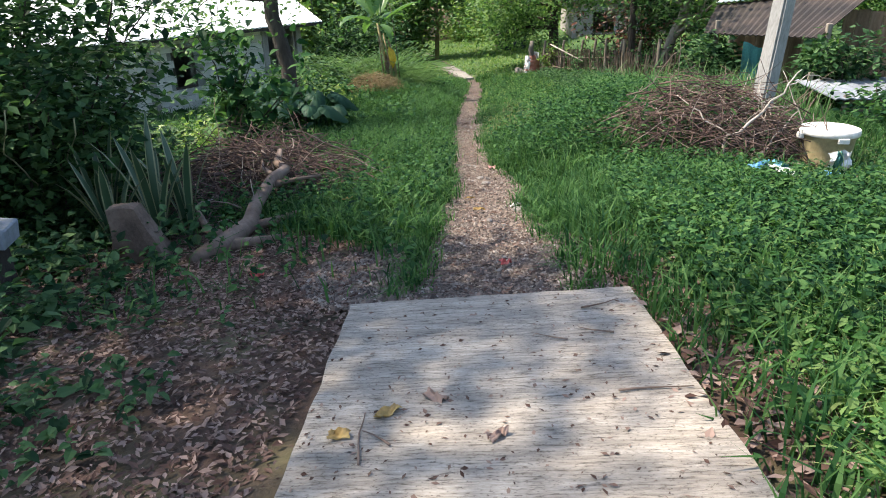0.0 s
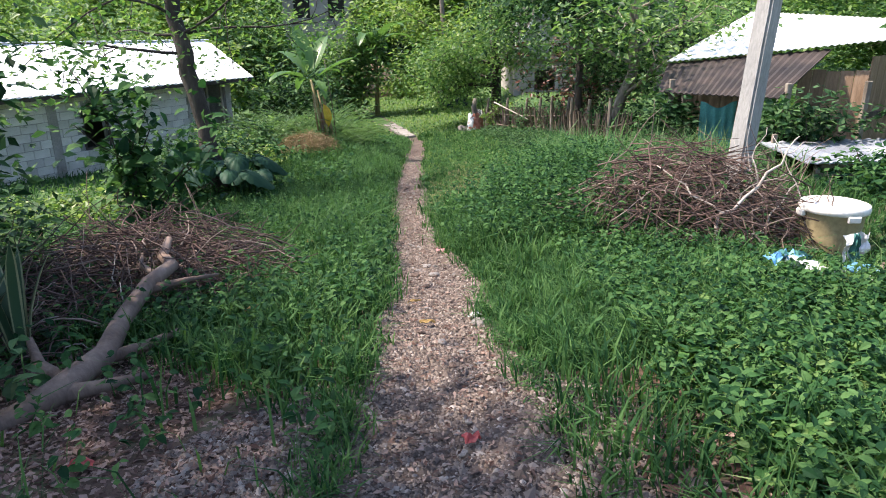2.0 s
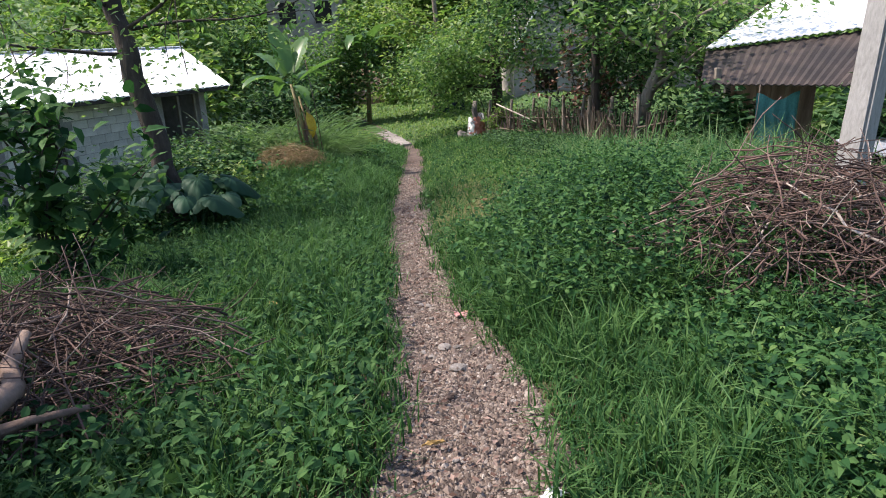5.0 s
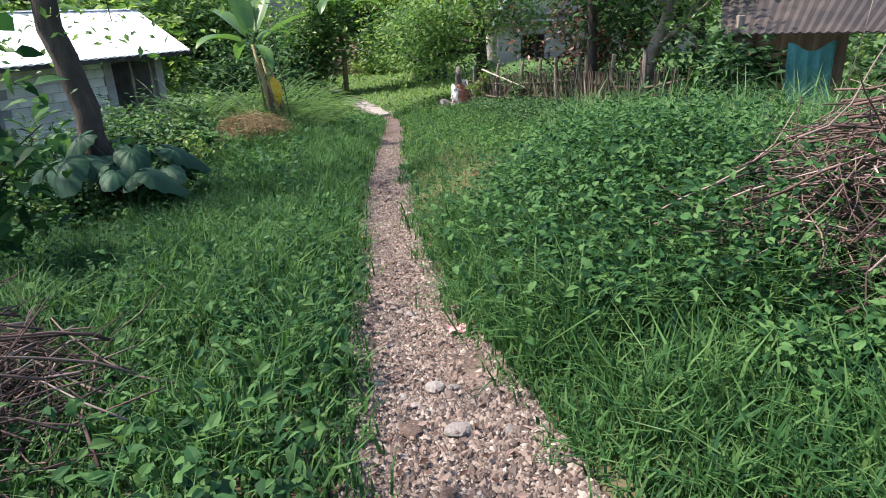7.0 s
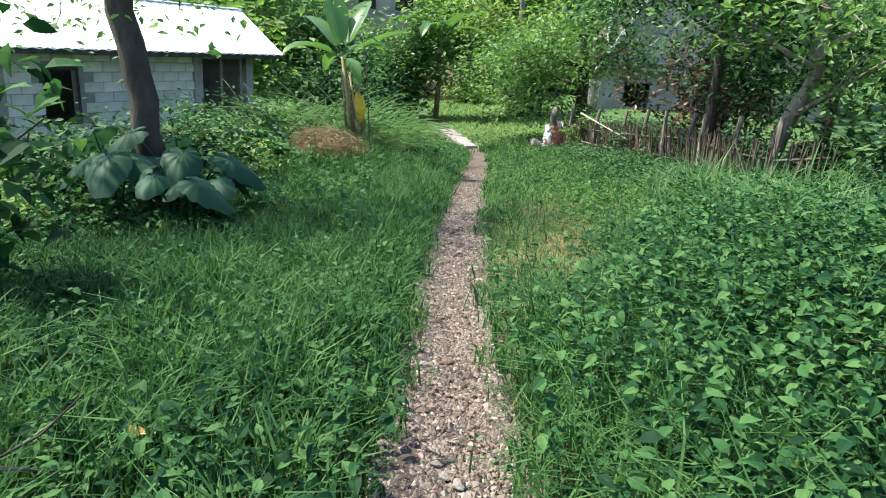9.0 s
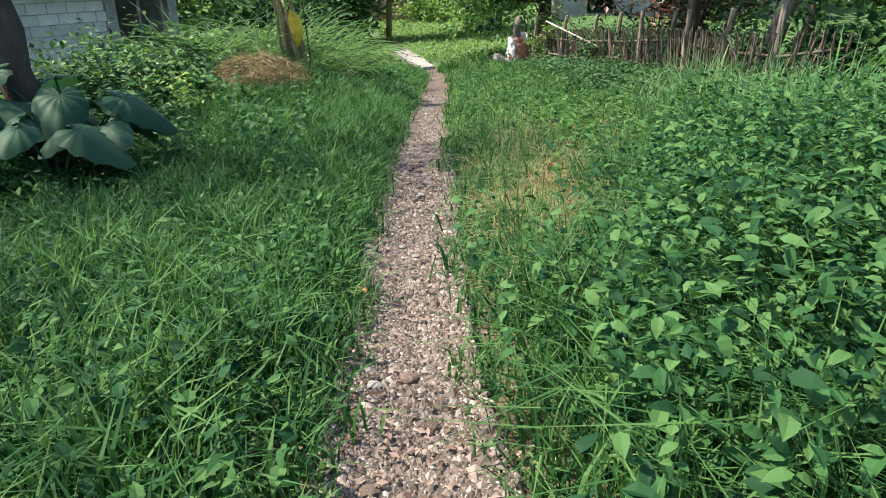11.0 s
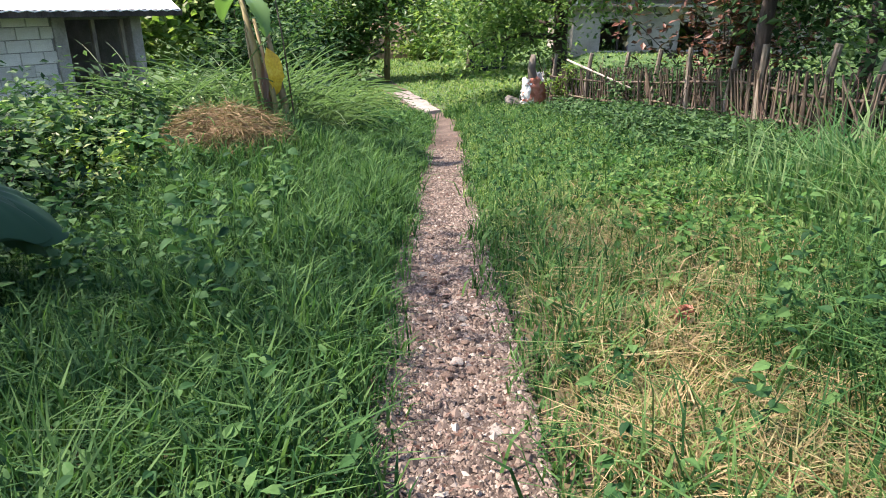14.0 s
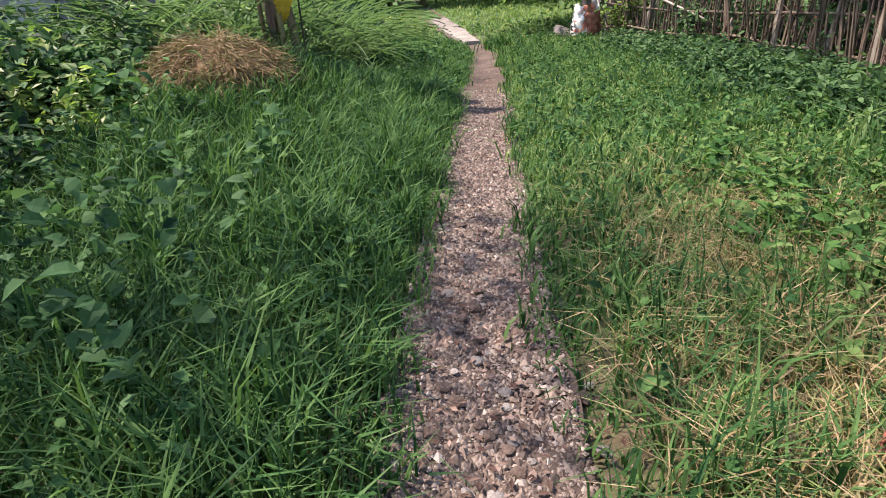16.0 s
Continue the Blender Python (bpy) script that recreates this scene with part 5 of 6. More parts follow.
def crumple(name, label, category, x, y, size, material, dz=0.0, lift=0.06, seed=0, rz=0.0, upright=False):
    """A crumpled scrap of paper, foil or cloth lying on the ground."""
    bm = bmesh.new()
    bmesh.ops.create_grid(bm, x_segments=9, y_segments=9, size=0.5)
    for v in bm.verts:
        q = Vector((v.co.x * 3 + seed, v.co.y * 3, seed * 1.7))
        px, py = v.co.x * size[0], v.co.y * size[1]
        px += 0.12 * size[0] * noise.noise(q * 1.3)
        py += 0.12 * size[1] * noise.noise(q * 1.3 + Vector((5, 5, 5)))
        h = lift * (0.6 + 1.2 * noise.noise(q))
        v.co = Vector((px, h, py + size[1] * 0.5)) if upright else Vector((px, py, h))
    bmesh.ops.solidify(bm, geom=bm.faces[:], thickness=0.003)
    me = bpy.data.meshes.new(name)
    bm.to_mesh(me)
    bm.free()
    me.materials.append(material)
    ob = new(name, me)
    ob.location, ob.rotation_euler = at(x, y, dz), (0, 0, rz)
    return tagged(ob, label, category)


crumple("rag", "white rag with blue stripes hanging by the bucket", "rag", 3.42, 5.6, (0.22, 0.24), M_CLOTH_W, 0.12, 0.05, 1, 0.2, True)
crumple("rag", "blue plastic strip on the rubbish", "rubbish", 3.41, 5.57, (0.07, 0.23), M_TEAL, 0.12, 0.06, 4, 0.3, True)
crumple("plastic_bag", "torn white plastic bag on the weeds", "rubbish", 2.55, 4.75, (0.34, 0.14), M_CLOTH_W, 0.10, 0.07, 2, -0.5)
crumple("plastic_bag", "crumpled blue plastic bag on the weeds", "rubbish", 2.42, 4.9, (0.22, 0.14), M_CLOTH_B, 0.12, 0.08, 3, 0.4)
crumple("plastic_bag", "crumpled dark plastic on the weeds", "rubbish", 2.52, 4.95, (0.2, 0.14), M_TEAL, 0.13, 0.08, 8, 0.1)
crumple("plastic_bag", "scrap of blue plastic sheet on the soil", "rubbish", 2.95, 4.85, (0.24, 0.12), M_CLOTH_B, 0.05, 0.05, 5, 0.2)
crumple("plastic_bag", "scrap of white plastic on the soil", "rubbish", 2.75, 4.45, (0.18, 0.10), M_CLOTH_W, 0.06, 0.05, 6, 0.9)
crumple("cardboard", "pale cardboard piece on the soil", "rubbish", 3.35, 4.9, (0.4, 0.12), M_LITTER, 0.05, 0.04, 7, -0.1)
crumple("paper_scrap", "folded white paper scrap on the path", "litter", 0.29, 4.55, (0.08, 0.06), M_CLOTH_W, 0.02, 0.02, 9, 0.6)
crumple("wrapper", "pink wrapper trodden into the path", "litter", 0.10, 6.75, (0.13, 0.07), M_PINK, 0.015, 0.02, 10, 0.2)
crumple("wrapper", "torn red wrapper on the gravel", "litter", 0.18, 2.95, (0.07, 0.05), M_RED, 0.015, 0.02, 11, 0.4)
crumple("dry_leaf", "yellow dead leaf beside the path", "leaf", -0.60, 9.1, (0.135, 0.038), M_DRYLEAF, 0.04, 0.02, 12, -0.2)
crumple("wrapper", "orange-red wrapper lying in dry grass", "litter", 0.62, 11.2, (0.07, 0.09), M_ORANGE, 0.08, 0.05, 13, 0.3, True)
crumple("wrapper", "small bright red scrap on brown soil", "litter", -1.41, 2.96, (0.08, 0.06), M_RED, 0.02, 0.03, 14)
crumple("dry_leaf", "yellow-brown leaf on the concrete", "leaf", -0.26, 1.15, (0.098, 0.045), M_DRYLEAF, 0.055, 0.02, 15, 0.8)
crumple("dry_leaf", "pale dead leaf on the concrete", "leaf", 0.123, 0.985, (0.075, 0.034), M_LITTER, 0.055, 0.02, 16, 0.7)
crumple("dry_leaf", "pale dead leaf on the concrete", "leaf", -0.10, 1.245, (0.090, 0.038), M_LITTER, 0.055, 0.02, 17, -0.5)
crumple("dry_leaf", "yellow leaf on the concrete", "leaf", -0.40, 1.01, (0.068, 0.045), M_DRYLEAF, 0.055, 0.02, 18, 0.2)
crumple("dry_leaf", "yellow leaf on the gravel path", "leaf", -0.02, 4.5, (0.098, 0.026), M_DRYLEAF, 0.02, 0.015, 19, 0.1)
crumple("dry_leaf", "yellow leaf on the gravel path", "leaf", -0.12, 5.0, (0.090, 0.022), M_DRYLEAF, 0.02, 0.015, 20, 0.2)
crumple("dry_leaf", "yellow dead leaf in the grass", "leaf", -1.2, 4.7, (0.098, 0.026), M_DRYLEAF, 0.15, 0.02, 21, 0.9)
crumple("dry_leaf", "yellow dead leaf in the grass", "leaf", -1.25, 7.1, (0.098, 0.030), M_DRYLEAF, 0.15, 0.02, 22, 0.0)


# loose stones on the path, each its own thing
def stone_mesh(seed, squash):
    bm = bmesh.new()
    bmesh.ops.create_icosphere(bm, subdivisions=2, radius=1)
    for v in bm.verts:
        v.co += v.co * 0.28 * noise.noise(v.co * 1.3 + Vector((seed, 0, 0)))
        v.co.z *= squash
    me = bpy.data.meshes.new("stone")
    bm.to_mesh(me)
    bm.free()
    me.materials.append(M_PEBBLE_PALE if seed % 3 == 1 else M_STONE)
    return me


kinds = [stone_mesh(k, 0.34 + 0.06 * (k % 4)) for k in range(6)]
# the pale stone at (-0.1, 10.15) stands in for a sunlit patch of dirt
fixed = [(-0.14, 5.89, 0.042, 0), (0.31, 5.70, 0.035, 1), (-0.28, 8.31, 0.035, 2), (0.33, 4.45, 0.07, 4), (0.02, 5.85, 0.05, 4), (-0.05, 6.2, 0.04, 1), (0.35, 5.5, 0.04, 3), (-0.1, 10.15, 0.035, 4), (-0.16, 10.1, 0.03, 2), (0.32, 10.95, 0.05, 4)]
for k in range(70):
    y = rng.uniform(11.0, 12.6)
    fixed.append((rng.uniform(float(track_left(y)), float(track_right(y)) + 0.1), y, rng.uniform(0.014, 0.034), int(rng.integers(0, 6))))
for k in range(90):
    y = rng.uniform(2.4, 14)
    a, b = float(track_left(y)), float(track_right(y))
    fixed.append((rng.uniform(a, b + 0.08), y, rng.uniform(0.012, 0.032), int(rng.integers(0, 6))))
for x, y, s, k in fixed:
    ob = new("stone", kinds[k])
    ob.location, ob.rotation_euler, ob.scale = at(x, y, s * 0.2 - 0.01), (0, 0, rng.uniform(0, 6.28)), (s, s * rng.uniform(0.7, 1), s)
    tagged(ob, "small rounded stone half sunk in the path", "stone", "stones on the path")

# ---------- wrapped post, white rock, concrete scraps ----------
wp = thing("wrapped_post", "stump wrapped in white and orange cloth at the bend", "post", at=at(1.42, 24.0, -0.05))
child("stump", tubes("stump", [([(0, 0, 0), (0.04, 0, 0.5), (-0.03, 0, 1.0), (0.0, 0, 1.3)], [0.13, 0.10, 0.07, 0.05])], M_BARK_PALE, 10), wp, "bare grey stump")
for k in range(22):
    a0, z0, w, h = rng.uniform(-3.6, 0.9), rng.uniform(0.0, 0.72), rng.uniform(0.7, 1.5), rng.uniform(0.14, 0.34)
    v = []
    for i in range(6):
        for j in range(8):
            an = a0 + w * (j / 7 - 0.5) + 0.16 * noise.noise(Vector((i * 0.9, j * 0.9, k * 3.3)))
            z = max(0.03, z0 + h * (i / 5 - 0.15) + 0.07 * noise.noise(Vector((j * 0.9, k * 1.7, 2))))
            rr = 0.20 - 0.03 * z + 0.055 * noise.noise(Vector((i * 0.8, j * 0.8, k * 7.1))) + 0.002 * k
            v.append((rr * math.cos(an) + 0.03, rr * math.sin(an), z))
    f = [(i * 8 + j, i * 8 + j + 1, i * 8 + j + 9, i * 8 + j + 8) for i in range(5) for j in range(7)]
    tint = M_CLOTH_W if a0 < -2.2 or z0 > 0.58 else M_ORANGE
    child("wrap", raw("wrap", v, f, tint, True), wp, "ragged white cloth" if tint is M_CLOTH_W else "ragged faded orange cloth")
wp.scale = (1.3, 1.3, 0.95)
rk = new("white_rock", kinds[1])
rk.location, rk.scale, rk.rotation_euler = at(1.05, 24.2, 0.1), (0.28, 0.22, 0.30), (0.2, 0.5, 0)
tagged(rk, "whitewashed rock beside the wrapped stump", "rock")
slab = thing("concrete_patch", "pale worn strip of broken concrete on the path", "concrete patch", at=at(-1.5, 26.0))
for k, (y0, y1, w0, w1) in enumerate(((24.1, 25.5, 0.36, 0.46), (25.53, 27.2, 0.46, 0.52), (27.24, 29.3, 0.52, 0.42))):
    v, f, n = [], [], 7
    for i in range(n):
        for j in range(5):
            y = y0 + (y1 - y0) * i / (n - 1)
            x = float(np.interp(y, (24.0, 25.3, 29.3), (-0.86, -1.16, -2.05))) + (w0 + (w1 - w0) * i / (n - 1)) * (j / 4 - 0.5) + 0.07 * noise.noise(Vector((y * 2.3, j * 0.9, k)))
            v.append((x + 1.5, y - 26.0, rest(x, y) - slab.location.z + 0.05 + 0.03 * noise.noise(Vector((x * 2, y * 2, k)))))
    f = [(i * 5 + j, i * 5 + j + 1, i * 5 + j + 6, i * 5 + j + 5) for i in range(n - 1) for j in range(4)]
    bm = bmesh.new()
    vs = [bm.verts.new(p) for p in v]
    for q in f:
        bm.faces.new([vs[a] for a in q])
    rim = bmesh.ops.extrude_edge_only(bm, edges=[e for e in bm.edges if e.is_boundary])
    for g in rim["geom"]:
        if isinstance(g, bmesh.types.BMVert):
            g.co.z -= 0.12
    part("piece", bm, M_PEBBLE_PALE, slab)
bank = new("earth_bank", kinds[3])
bank.location, bank.scale = at(-4.2, 45.0, 0.3), (2.4, 1.2, 3.6)
bank.data = bank.data.copy()
bank.data.materials[0] = M_BANK
tagged(bank, "bare reddish earth bank below the woods", "earth bank")

# ---------- fence ----------
fence = thing("fence", "crooked fence of old bamboo slats and posts", "fence", at=at(1.9, 23.0))
line_pts = np.array([(1.75, 23.6), (2.4, 22.4), (3.05, 20.6), (3.5, 18.6), (3.45, 16.3), (3.6, 14.9), (4.1, 13.9)])
seg = np.linalg.norm(np.diff(line_pts, axis=0), axis=1)
cum = np.concatenate([[0], np.cumsum(seg)])
def fence_at(s):
    return np.array((np.interp(s, cum, line_pts[:, 0]), np.interp(s, cum, line_pts[:, 1])))
base0 = np.array(fence.location)
slat_me = [raw("slat", *(lambda v, f: ([tuple(q) for q in v], f))(*tube_arrays(wander((0, 0, 0), (0.03 * k, 0, 1), 0.95, 4, 0.035), [0.018, 0.017, 0.016, 0.014, 0.011], 5)), M_BAMBOO) for k in range(5)]
post_me = raw("post", *(lambda v, f: ([tuple(q) for q in v], f))(*tube_arrays([(0, 0, 0), (0.02, 0, 0.6), (-0.01, 0, 1.25)], [0.05, 0.045, 0.04], 7)), M_BARK_PALE)
s = 0.0
while s < cum[-1]:
    x, y = fence_at(s)
    child("slat", slat_me[int(rng.integers(0, 5))], fence, "", (x - base0[0], y - base0[1], rest(x, y) - base0[2] - 0.05), (rng.normal(0, 0.10), rng.normal(0, 0.14), rng.uniform(0, 6)))
    s += rng.uniform(0.035, 0.085)
for s in np.arange(0.1, cum[-1], 1.15):
    x, y = fence_at(s)
    child("post", post_me, fence, "weathered fence post", (x - base0[0], y - base0[1], rest(x, y) - base0[2] - 0.05), (rng.normal(0, 0.05), rng.normal(0, 0.06), rng.uniform(0, 6)))
for h in (0.3, 0.68):
    pts = []
    for s in np.linspace(0, cum[-1], 14):
        x, y = fence_at(s)
        pts.append((x - base0[0], y - base0[1] - 0.05, rest(x, y) - base0[2] + h + rng.normal(0, 0.04)))
    child("rail", tubes("rail", [(pts, [0.02] * 14)], M_BAMBOO, 6), fence, "long bamboo rail")
child("pole", tubes("pole", [([(0.1, -0.1, 1.1), (1.0, -2.0, 0.75)], [0.022, 0.018])], M_BRANCH, 6), fence, "pale pole leaning across the fence")

# ---------- snake plants, creeper, boxed post ----------
for k, (px, py, tallest) in enumerate(((-2.95, 3.95, 0.95), (-2.66, 4.1, 1.15), (-2.5, 4.3, 1.0), (-3.15, 4.2, 1.1), (-2.8, 4.35, 0.9))):
    sp = thing("snake_plant", "snake plant with long yellow-edged curving leaves", "plant", "snake plants by the stone", at=at(px, py, -0.03))
    for j in range(6):
        a, reach, h = j * 1.05 + k * 0.7, rng.uniform(0.08, 0.38), tallest * rng.uniform(0.65, 1.0)
        sd = np.array((-math.sin(a), math.cos(a), 0))
        v = []
        for q in np.linspace(0, 1, 7):
            p = np.array((math.cos(a) * (0.03 + reach * q ** 2), math.sin(a) * (0.03 + reach * q ** 2), h * (q - 0.22 * reach * q ** 4)))
            w = 0.034 * (0.75 + 0.6 * q) * (1 - q ** 5) + 0.002
            v += [tuple(p + sd * w * e + np.array((math.cos(a), math.sin(a), 0)) * w * 0.35 * e * e) for e in (1, 0.72, 0, -0.72, -1)]
        lf = child("leaf", raw("leaf", v, [(i * 5 + c, i * 5 + c + 1, i * 5 + c + 6, i * 5 + c + 5) for i in range(6) for c in (1, 2)], M_SNAKE, True), sp)
        child("leaf_edge", raw("leaf_edge", v, [(i * 5 + c, i * 5 + c + 1, i * 5 + c + 6, i * 5 + c + 5) for i in range(6) for c in (0, 3)], M_SNAKE_EDGE, True), lf, "pale yellow leaf margin")
vine = tubes("creeper", [(wander((-3.1, 4.0, rest(-3.1, 4.0) + 1.1), (0.2, -0.1, -1), 1.3, 9, 0.2), [0.006] * 10), (wander((-3.4, 3.7, rest(-3.4, 3.7) + 1.2), (0.35, -0.1, -1), 1.3, 9, 0.2), [0.006] * 10)], M_SNAKE_EDGE, 5)
tagged(new("creeper", vine), "pale thin creeper trailing from the thicket", "creeper")
bxp = thing("boxed_post", "wooden stump with a pale printed box on it", "stump", at=at(-3.12, 2.75, -0.12))
part("stump", roughen(box(0.3, 0.3, 0.55, 0.03, (0, 0, 0.275)), 0.02, 6), M_BARK_DARK, bxp)
part("box", box(0.28, 0.24, 0.13, 0.01, (0.02, 0, 0.61)), M_SHEET, bxp, "pale blue and white carton", rot=(0, 0.15, 0.3))

# dead hedge along the fence
for k in range(90):
    s = rng.uniform(0.0, cum[-1])
    x, y = fence_at(s)
    x, y = x + rng.normal(0.05, 0.12), y - rng.uniform(-0.05, 0.2)
    pts = wander((x - base0[0], y - base0[1], rest(x, y) - base0[2]), (rng.normal(0, 0.3), rng.normal(0, 0.3), 1), rng.uniform(0.5, 1.25), 5, 0.16)
    child("dead_stem", tubes("dead_stem", [(pts, np.linspace(0.011, 0.004, 6))], M_TWIG, 4), fence)

# thin twigs dropped on the concrete
for x, y, a, L in ((-0.30, 0.85, 1.9, 0.30), (-0.22, 0.95, 2.2, 0.14), (0.52, 2.05, 0.4, 0.22), (0.62, 1.75, 2.6, 0.16), (0.55, 1.25, 0.2, 0.26), (0.42, 1.7, 3.0, 0.14)):
    pts = wander((x, y, rest(x, y) + 0.058), (math.cos(a), math.sin(a), -0.12 * math.sin(a)), L, 5, 0.10)
    pts = [(p[0], p[1], rest(p[0], p[1]) + 0.058) for p in pts]
    tagged(new("twig", tubes("twig", [(pts, np.linspace(0.005, 0.002, 6))], M_LOG, 5)), "thin dry twig lying on the concrete", "twig", "twigs on the walkway")


# ---------- ground cover ----------
def scatter(n, x0, x1, y0, y1):
    """Random places, thinning with distance down the track."""
    y = y0 + (y1 - y0) * rng.uniform(0, 1, n) ** 1.25
    return rng.uniform(x0, x1, n), y


def blob(x, y, cx, cy, rx, ry):
    return np.exp(-((x - cx) / rx) ** 2 - ((y - cy) / ry) ** 2)


def patchy(x, y, scale, seed):
    return np.array([noise.noise(Vector((a * scale, b * scale, seed))) for a, b in zip(x, y)])


def off_track(x, y, margin=0.0):
    wob = 0.035 * np.sin(y * 2.3 + 1) + 0.03 * np.sin(y * 5.1) + 0.03 * np.sin(y * 11.7 + 2)
    x = x + np.where(y > 2.4, rng.normal(0, 0.055, len(x)), 0)
    on_path = (x > track_left(y) - margin + wob * 0.6) & (x < track_right(y) + margin + wob) & (y > 2.2) & (y < 40)
    on_slab = (x > -0.66 - margin) & (x < 0.82 + margin) & (y < 2.36)
    return ~(on_path | on_slab)


def bare(x, y):
    """Soil and leaf litter: beside the walkway, round the log."""
    return (1 - smooth01((x + 0.5) / 0.25)) * (1 - smooth01((y + 0.85 * x - 2.6) / 0.5)) * (1 - smooth01((y - 4.3) / 0.6)) * smooth01((x + 4.2) / 0.6)


def dryness(x, y):
    return np.clip(1.25 * blob(x, y, 0.5, 10.4, 0.45, 1.1) + blob(x, y, 0.9, 12.2, 0.85, 1.1) + 0.5 * blob(x, y, 1.1, 13.6, 0.7, 0.7), 0, 1) * (0.8 + 0.8 * patchy(x, y, 2.6, 11.0))


def lush(x, y):
    """The tall weedy mound on the upper side of the track."""
    return blob(x, y, 1.45, 8.3, 1.0, 1.7) + blob(x, y, 2.0, 10.3, 0.95, 1.1)


def tall(x, y):
    return (blob(x, y, 2.35, 12.3, 0.6, 1.2) + 0.7 * blob(x, y, 3.4, 10.8, 1.0, 1.3)) * smooth01((x - 1.7) / 0.4)


# short and middling grass
def meadow(name, label, n, x0, x1, y0, y1, h0, h1, w, keep, material, lean=0.7, grow=None):
    x, y = scatter(n, x0, x1, y0, y1)
    ok = off_track(x, y) & (rng.uniform(0, 1, n) < keep(x, y))
    x, y = x[ok], y[ok]
    tuft = 0.78 + 0.45 * patchy(x, y, 2.3, 3.0) + 0.4 * patchy(x, y, 6.5, 5.0)
    edge = np.minimum(np.abs(x - track_left(y)), np.abs(x - track_right(y)))
    h = rng.uniform(h0, h1, len(x)) * tuft * (0.6 + 0.4 * smooth01(edge / 0.3))
    if grow is not None:
        h = h * grow(x, y)
    pos = np.stack([x, y, land(x, y) - 0.01], 1)
    width = w * rng.uniform(0.6, 1.3, len(x)) * (1 + np.clip(y - 12, 0, 20) * 0.06)
    return tagged(new(name, blades_mesh(name, pos, np.maximum(h, 0.03), width, lean, material)), label, "grass", kind="stuff")


def left_keep(x, y):
    return (1 - 0.985 * bare(x, y)) * smooth01((x + 5.5) / 1.6) * (1 - 0.35 * blob(x, y, -2.55, 5.9, 0.9, 0.8))


def right_keep(x, y):
    return (1 - smooth01((x - 4.1) / 1.4)) * smooth01((y - 0.1 + 0.5 * patchy(x, y, 0.8, 51.0)) / 0.8) * (1 - 0.68 * dryness(x, y)) * (1 - 0.6 * smooth01((y - 13.2) / 2.0) * (1 - smooth01((x - 2.4) / 0.8))) * (1 - 0.6 * np.clip(1.6 * blob(x, y, 2.6, 3.4, 1.3, 2.2), 0, 1)) * (1 - 0.8 * blob(x, y, 1.0, 1.0, 0.5, 1.0)) * (1 - 0.9 * blob(x, y, 3.0, 6.3, 0.9, 0.6)) * (1 - 0.8 * blob(x, y, 3.3, 5.4, 0.6, 0.7))


meadow("grass", "dense green grass beside the path", 165000, -5.5, -0.2, 2.3, 24, 0.13, 0.38, 0.0122, left_keep, M_GRASS, 0.6)
meadow("grass", "dense green grass on the upper side of the path", 150000, -0.4, 5.5, 0.2, 24, 0.12, 0.36, 0.0122, right_keep, M_GRASS, 0.6)
# pale blades stand in for sun on the grass by the walkway
meadow("grass", "grass tufts beside the walkway, tinted bright as if sunlit", 36000, 0.9, 4.6, -0.5, 5.2, 0.08, 0.22, 0.010, lambda x, y: smooth01((x - 0.95) / 0.4) * (0.5 + 0.9 * patchy(x, y, 1.6, 31.0)) * (1 - smooth01((x - 3.4) / 1.1)) * smooth01((y + 0.4 + 0.3 * patchy(x, y, 1.2, 61.0)) / 0.8), M_LAWN_SUN_TINT, 0.9)
def by_the_edge(x, y):
    edge = np.minimum(np.abs(x - track_left(y)), np.abs(x - track_right(y)))
    return np.exp(-(edge / 0.09) ** 2)


def outskirts(x, y):
    inner = smooth01((x + 5.6) / 0.9) * (1 - smooth01((x - 4.2) / 1.2)) * smooth01((y - 0.2) / 1.5)
    return (1 - inner) * (1 - bare(x, y))


meadow("grass", "grass tufts hanging over the path edges", 90000, -1.4, 1.1, 2.4, 22, 0.10, 0.30, 0.007, by_the_edge, M_GRASS, 1.3)
meadow("grass", "short grass on the bend of the path", 30000, 0.1, 2.0, 3.6, 7.0, 0.10, 0.26, 0.008, lambda x, y: 1 + 0 * x, M_GRASS, 0.7)
meadow("grass", "rough grass of the surrounding slope", 130000, -15, 15, -9, 24, 0.12, 0.34, 0.02, outskirts, M_GRASS, 0.8)
meadow("tall_grass", "tall arching grass above the weeds", 48000, 0.9, 6, 9, 15.5, 0.55, 1.1, 0.015, lambda x, y: np.clip(tall(x, y), 0, 1), M_TALL, 0.7)
meadow("tall_grass", "long grass stems among the weeds", 7000, -5, 3, 4.5, 16, 0.28, 0.5, 0.007, lambda x, y: (0.35 + 0.4 * lush(x, y)) * (1 - bare(x, y)) * (1 - dryness(x, y)), M_TALL, 0.9)
meadow("tall_grass", "long green grass growing through the weeds", 44000, 0.1, 4.0, 6.2, 12.5, 0.30, 0.66, 0.0085, lambda x, y: np.clip(0.25 + lush(x, y), 0, 1) * (1 - dryness(x, y)), M_GRASS, 0.9)
meadow("tall_grass", "long green grass along the lower verge", 34000, -3.4, -0.5, 6.5, 17, 0.26, 0.54, 0.0115, lambda x, y: 0.8 * smooth01((y - 6.5) / 2), M_GRASS, 0.65)
meadow("dry_grass", "patch of dry straw-coloured grass", 60000, 0.0, 2.6, 8.8, 15, 0.10, 0.30, 0.006, dryness, M_DRY, 1.2)
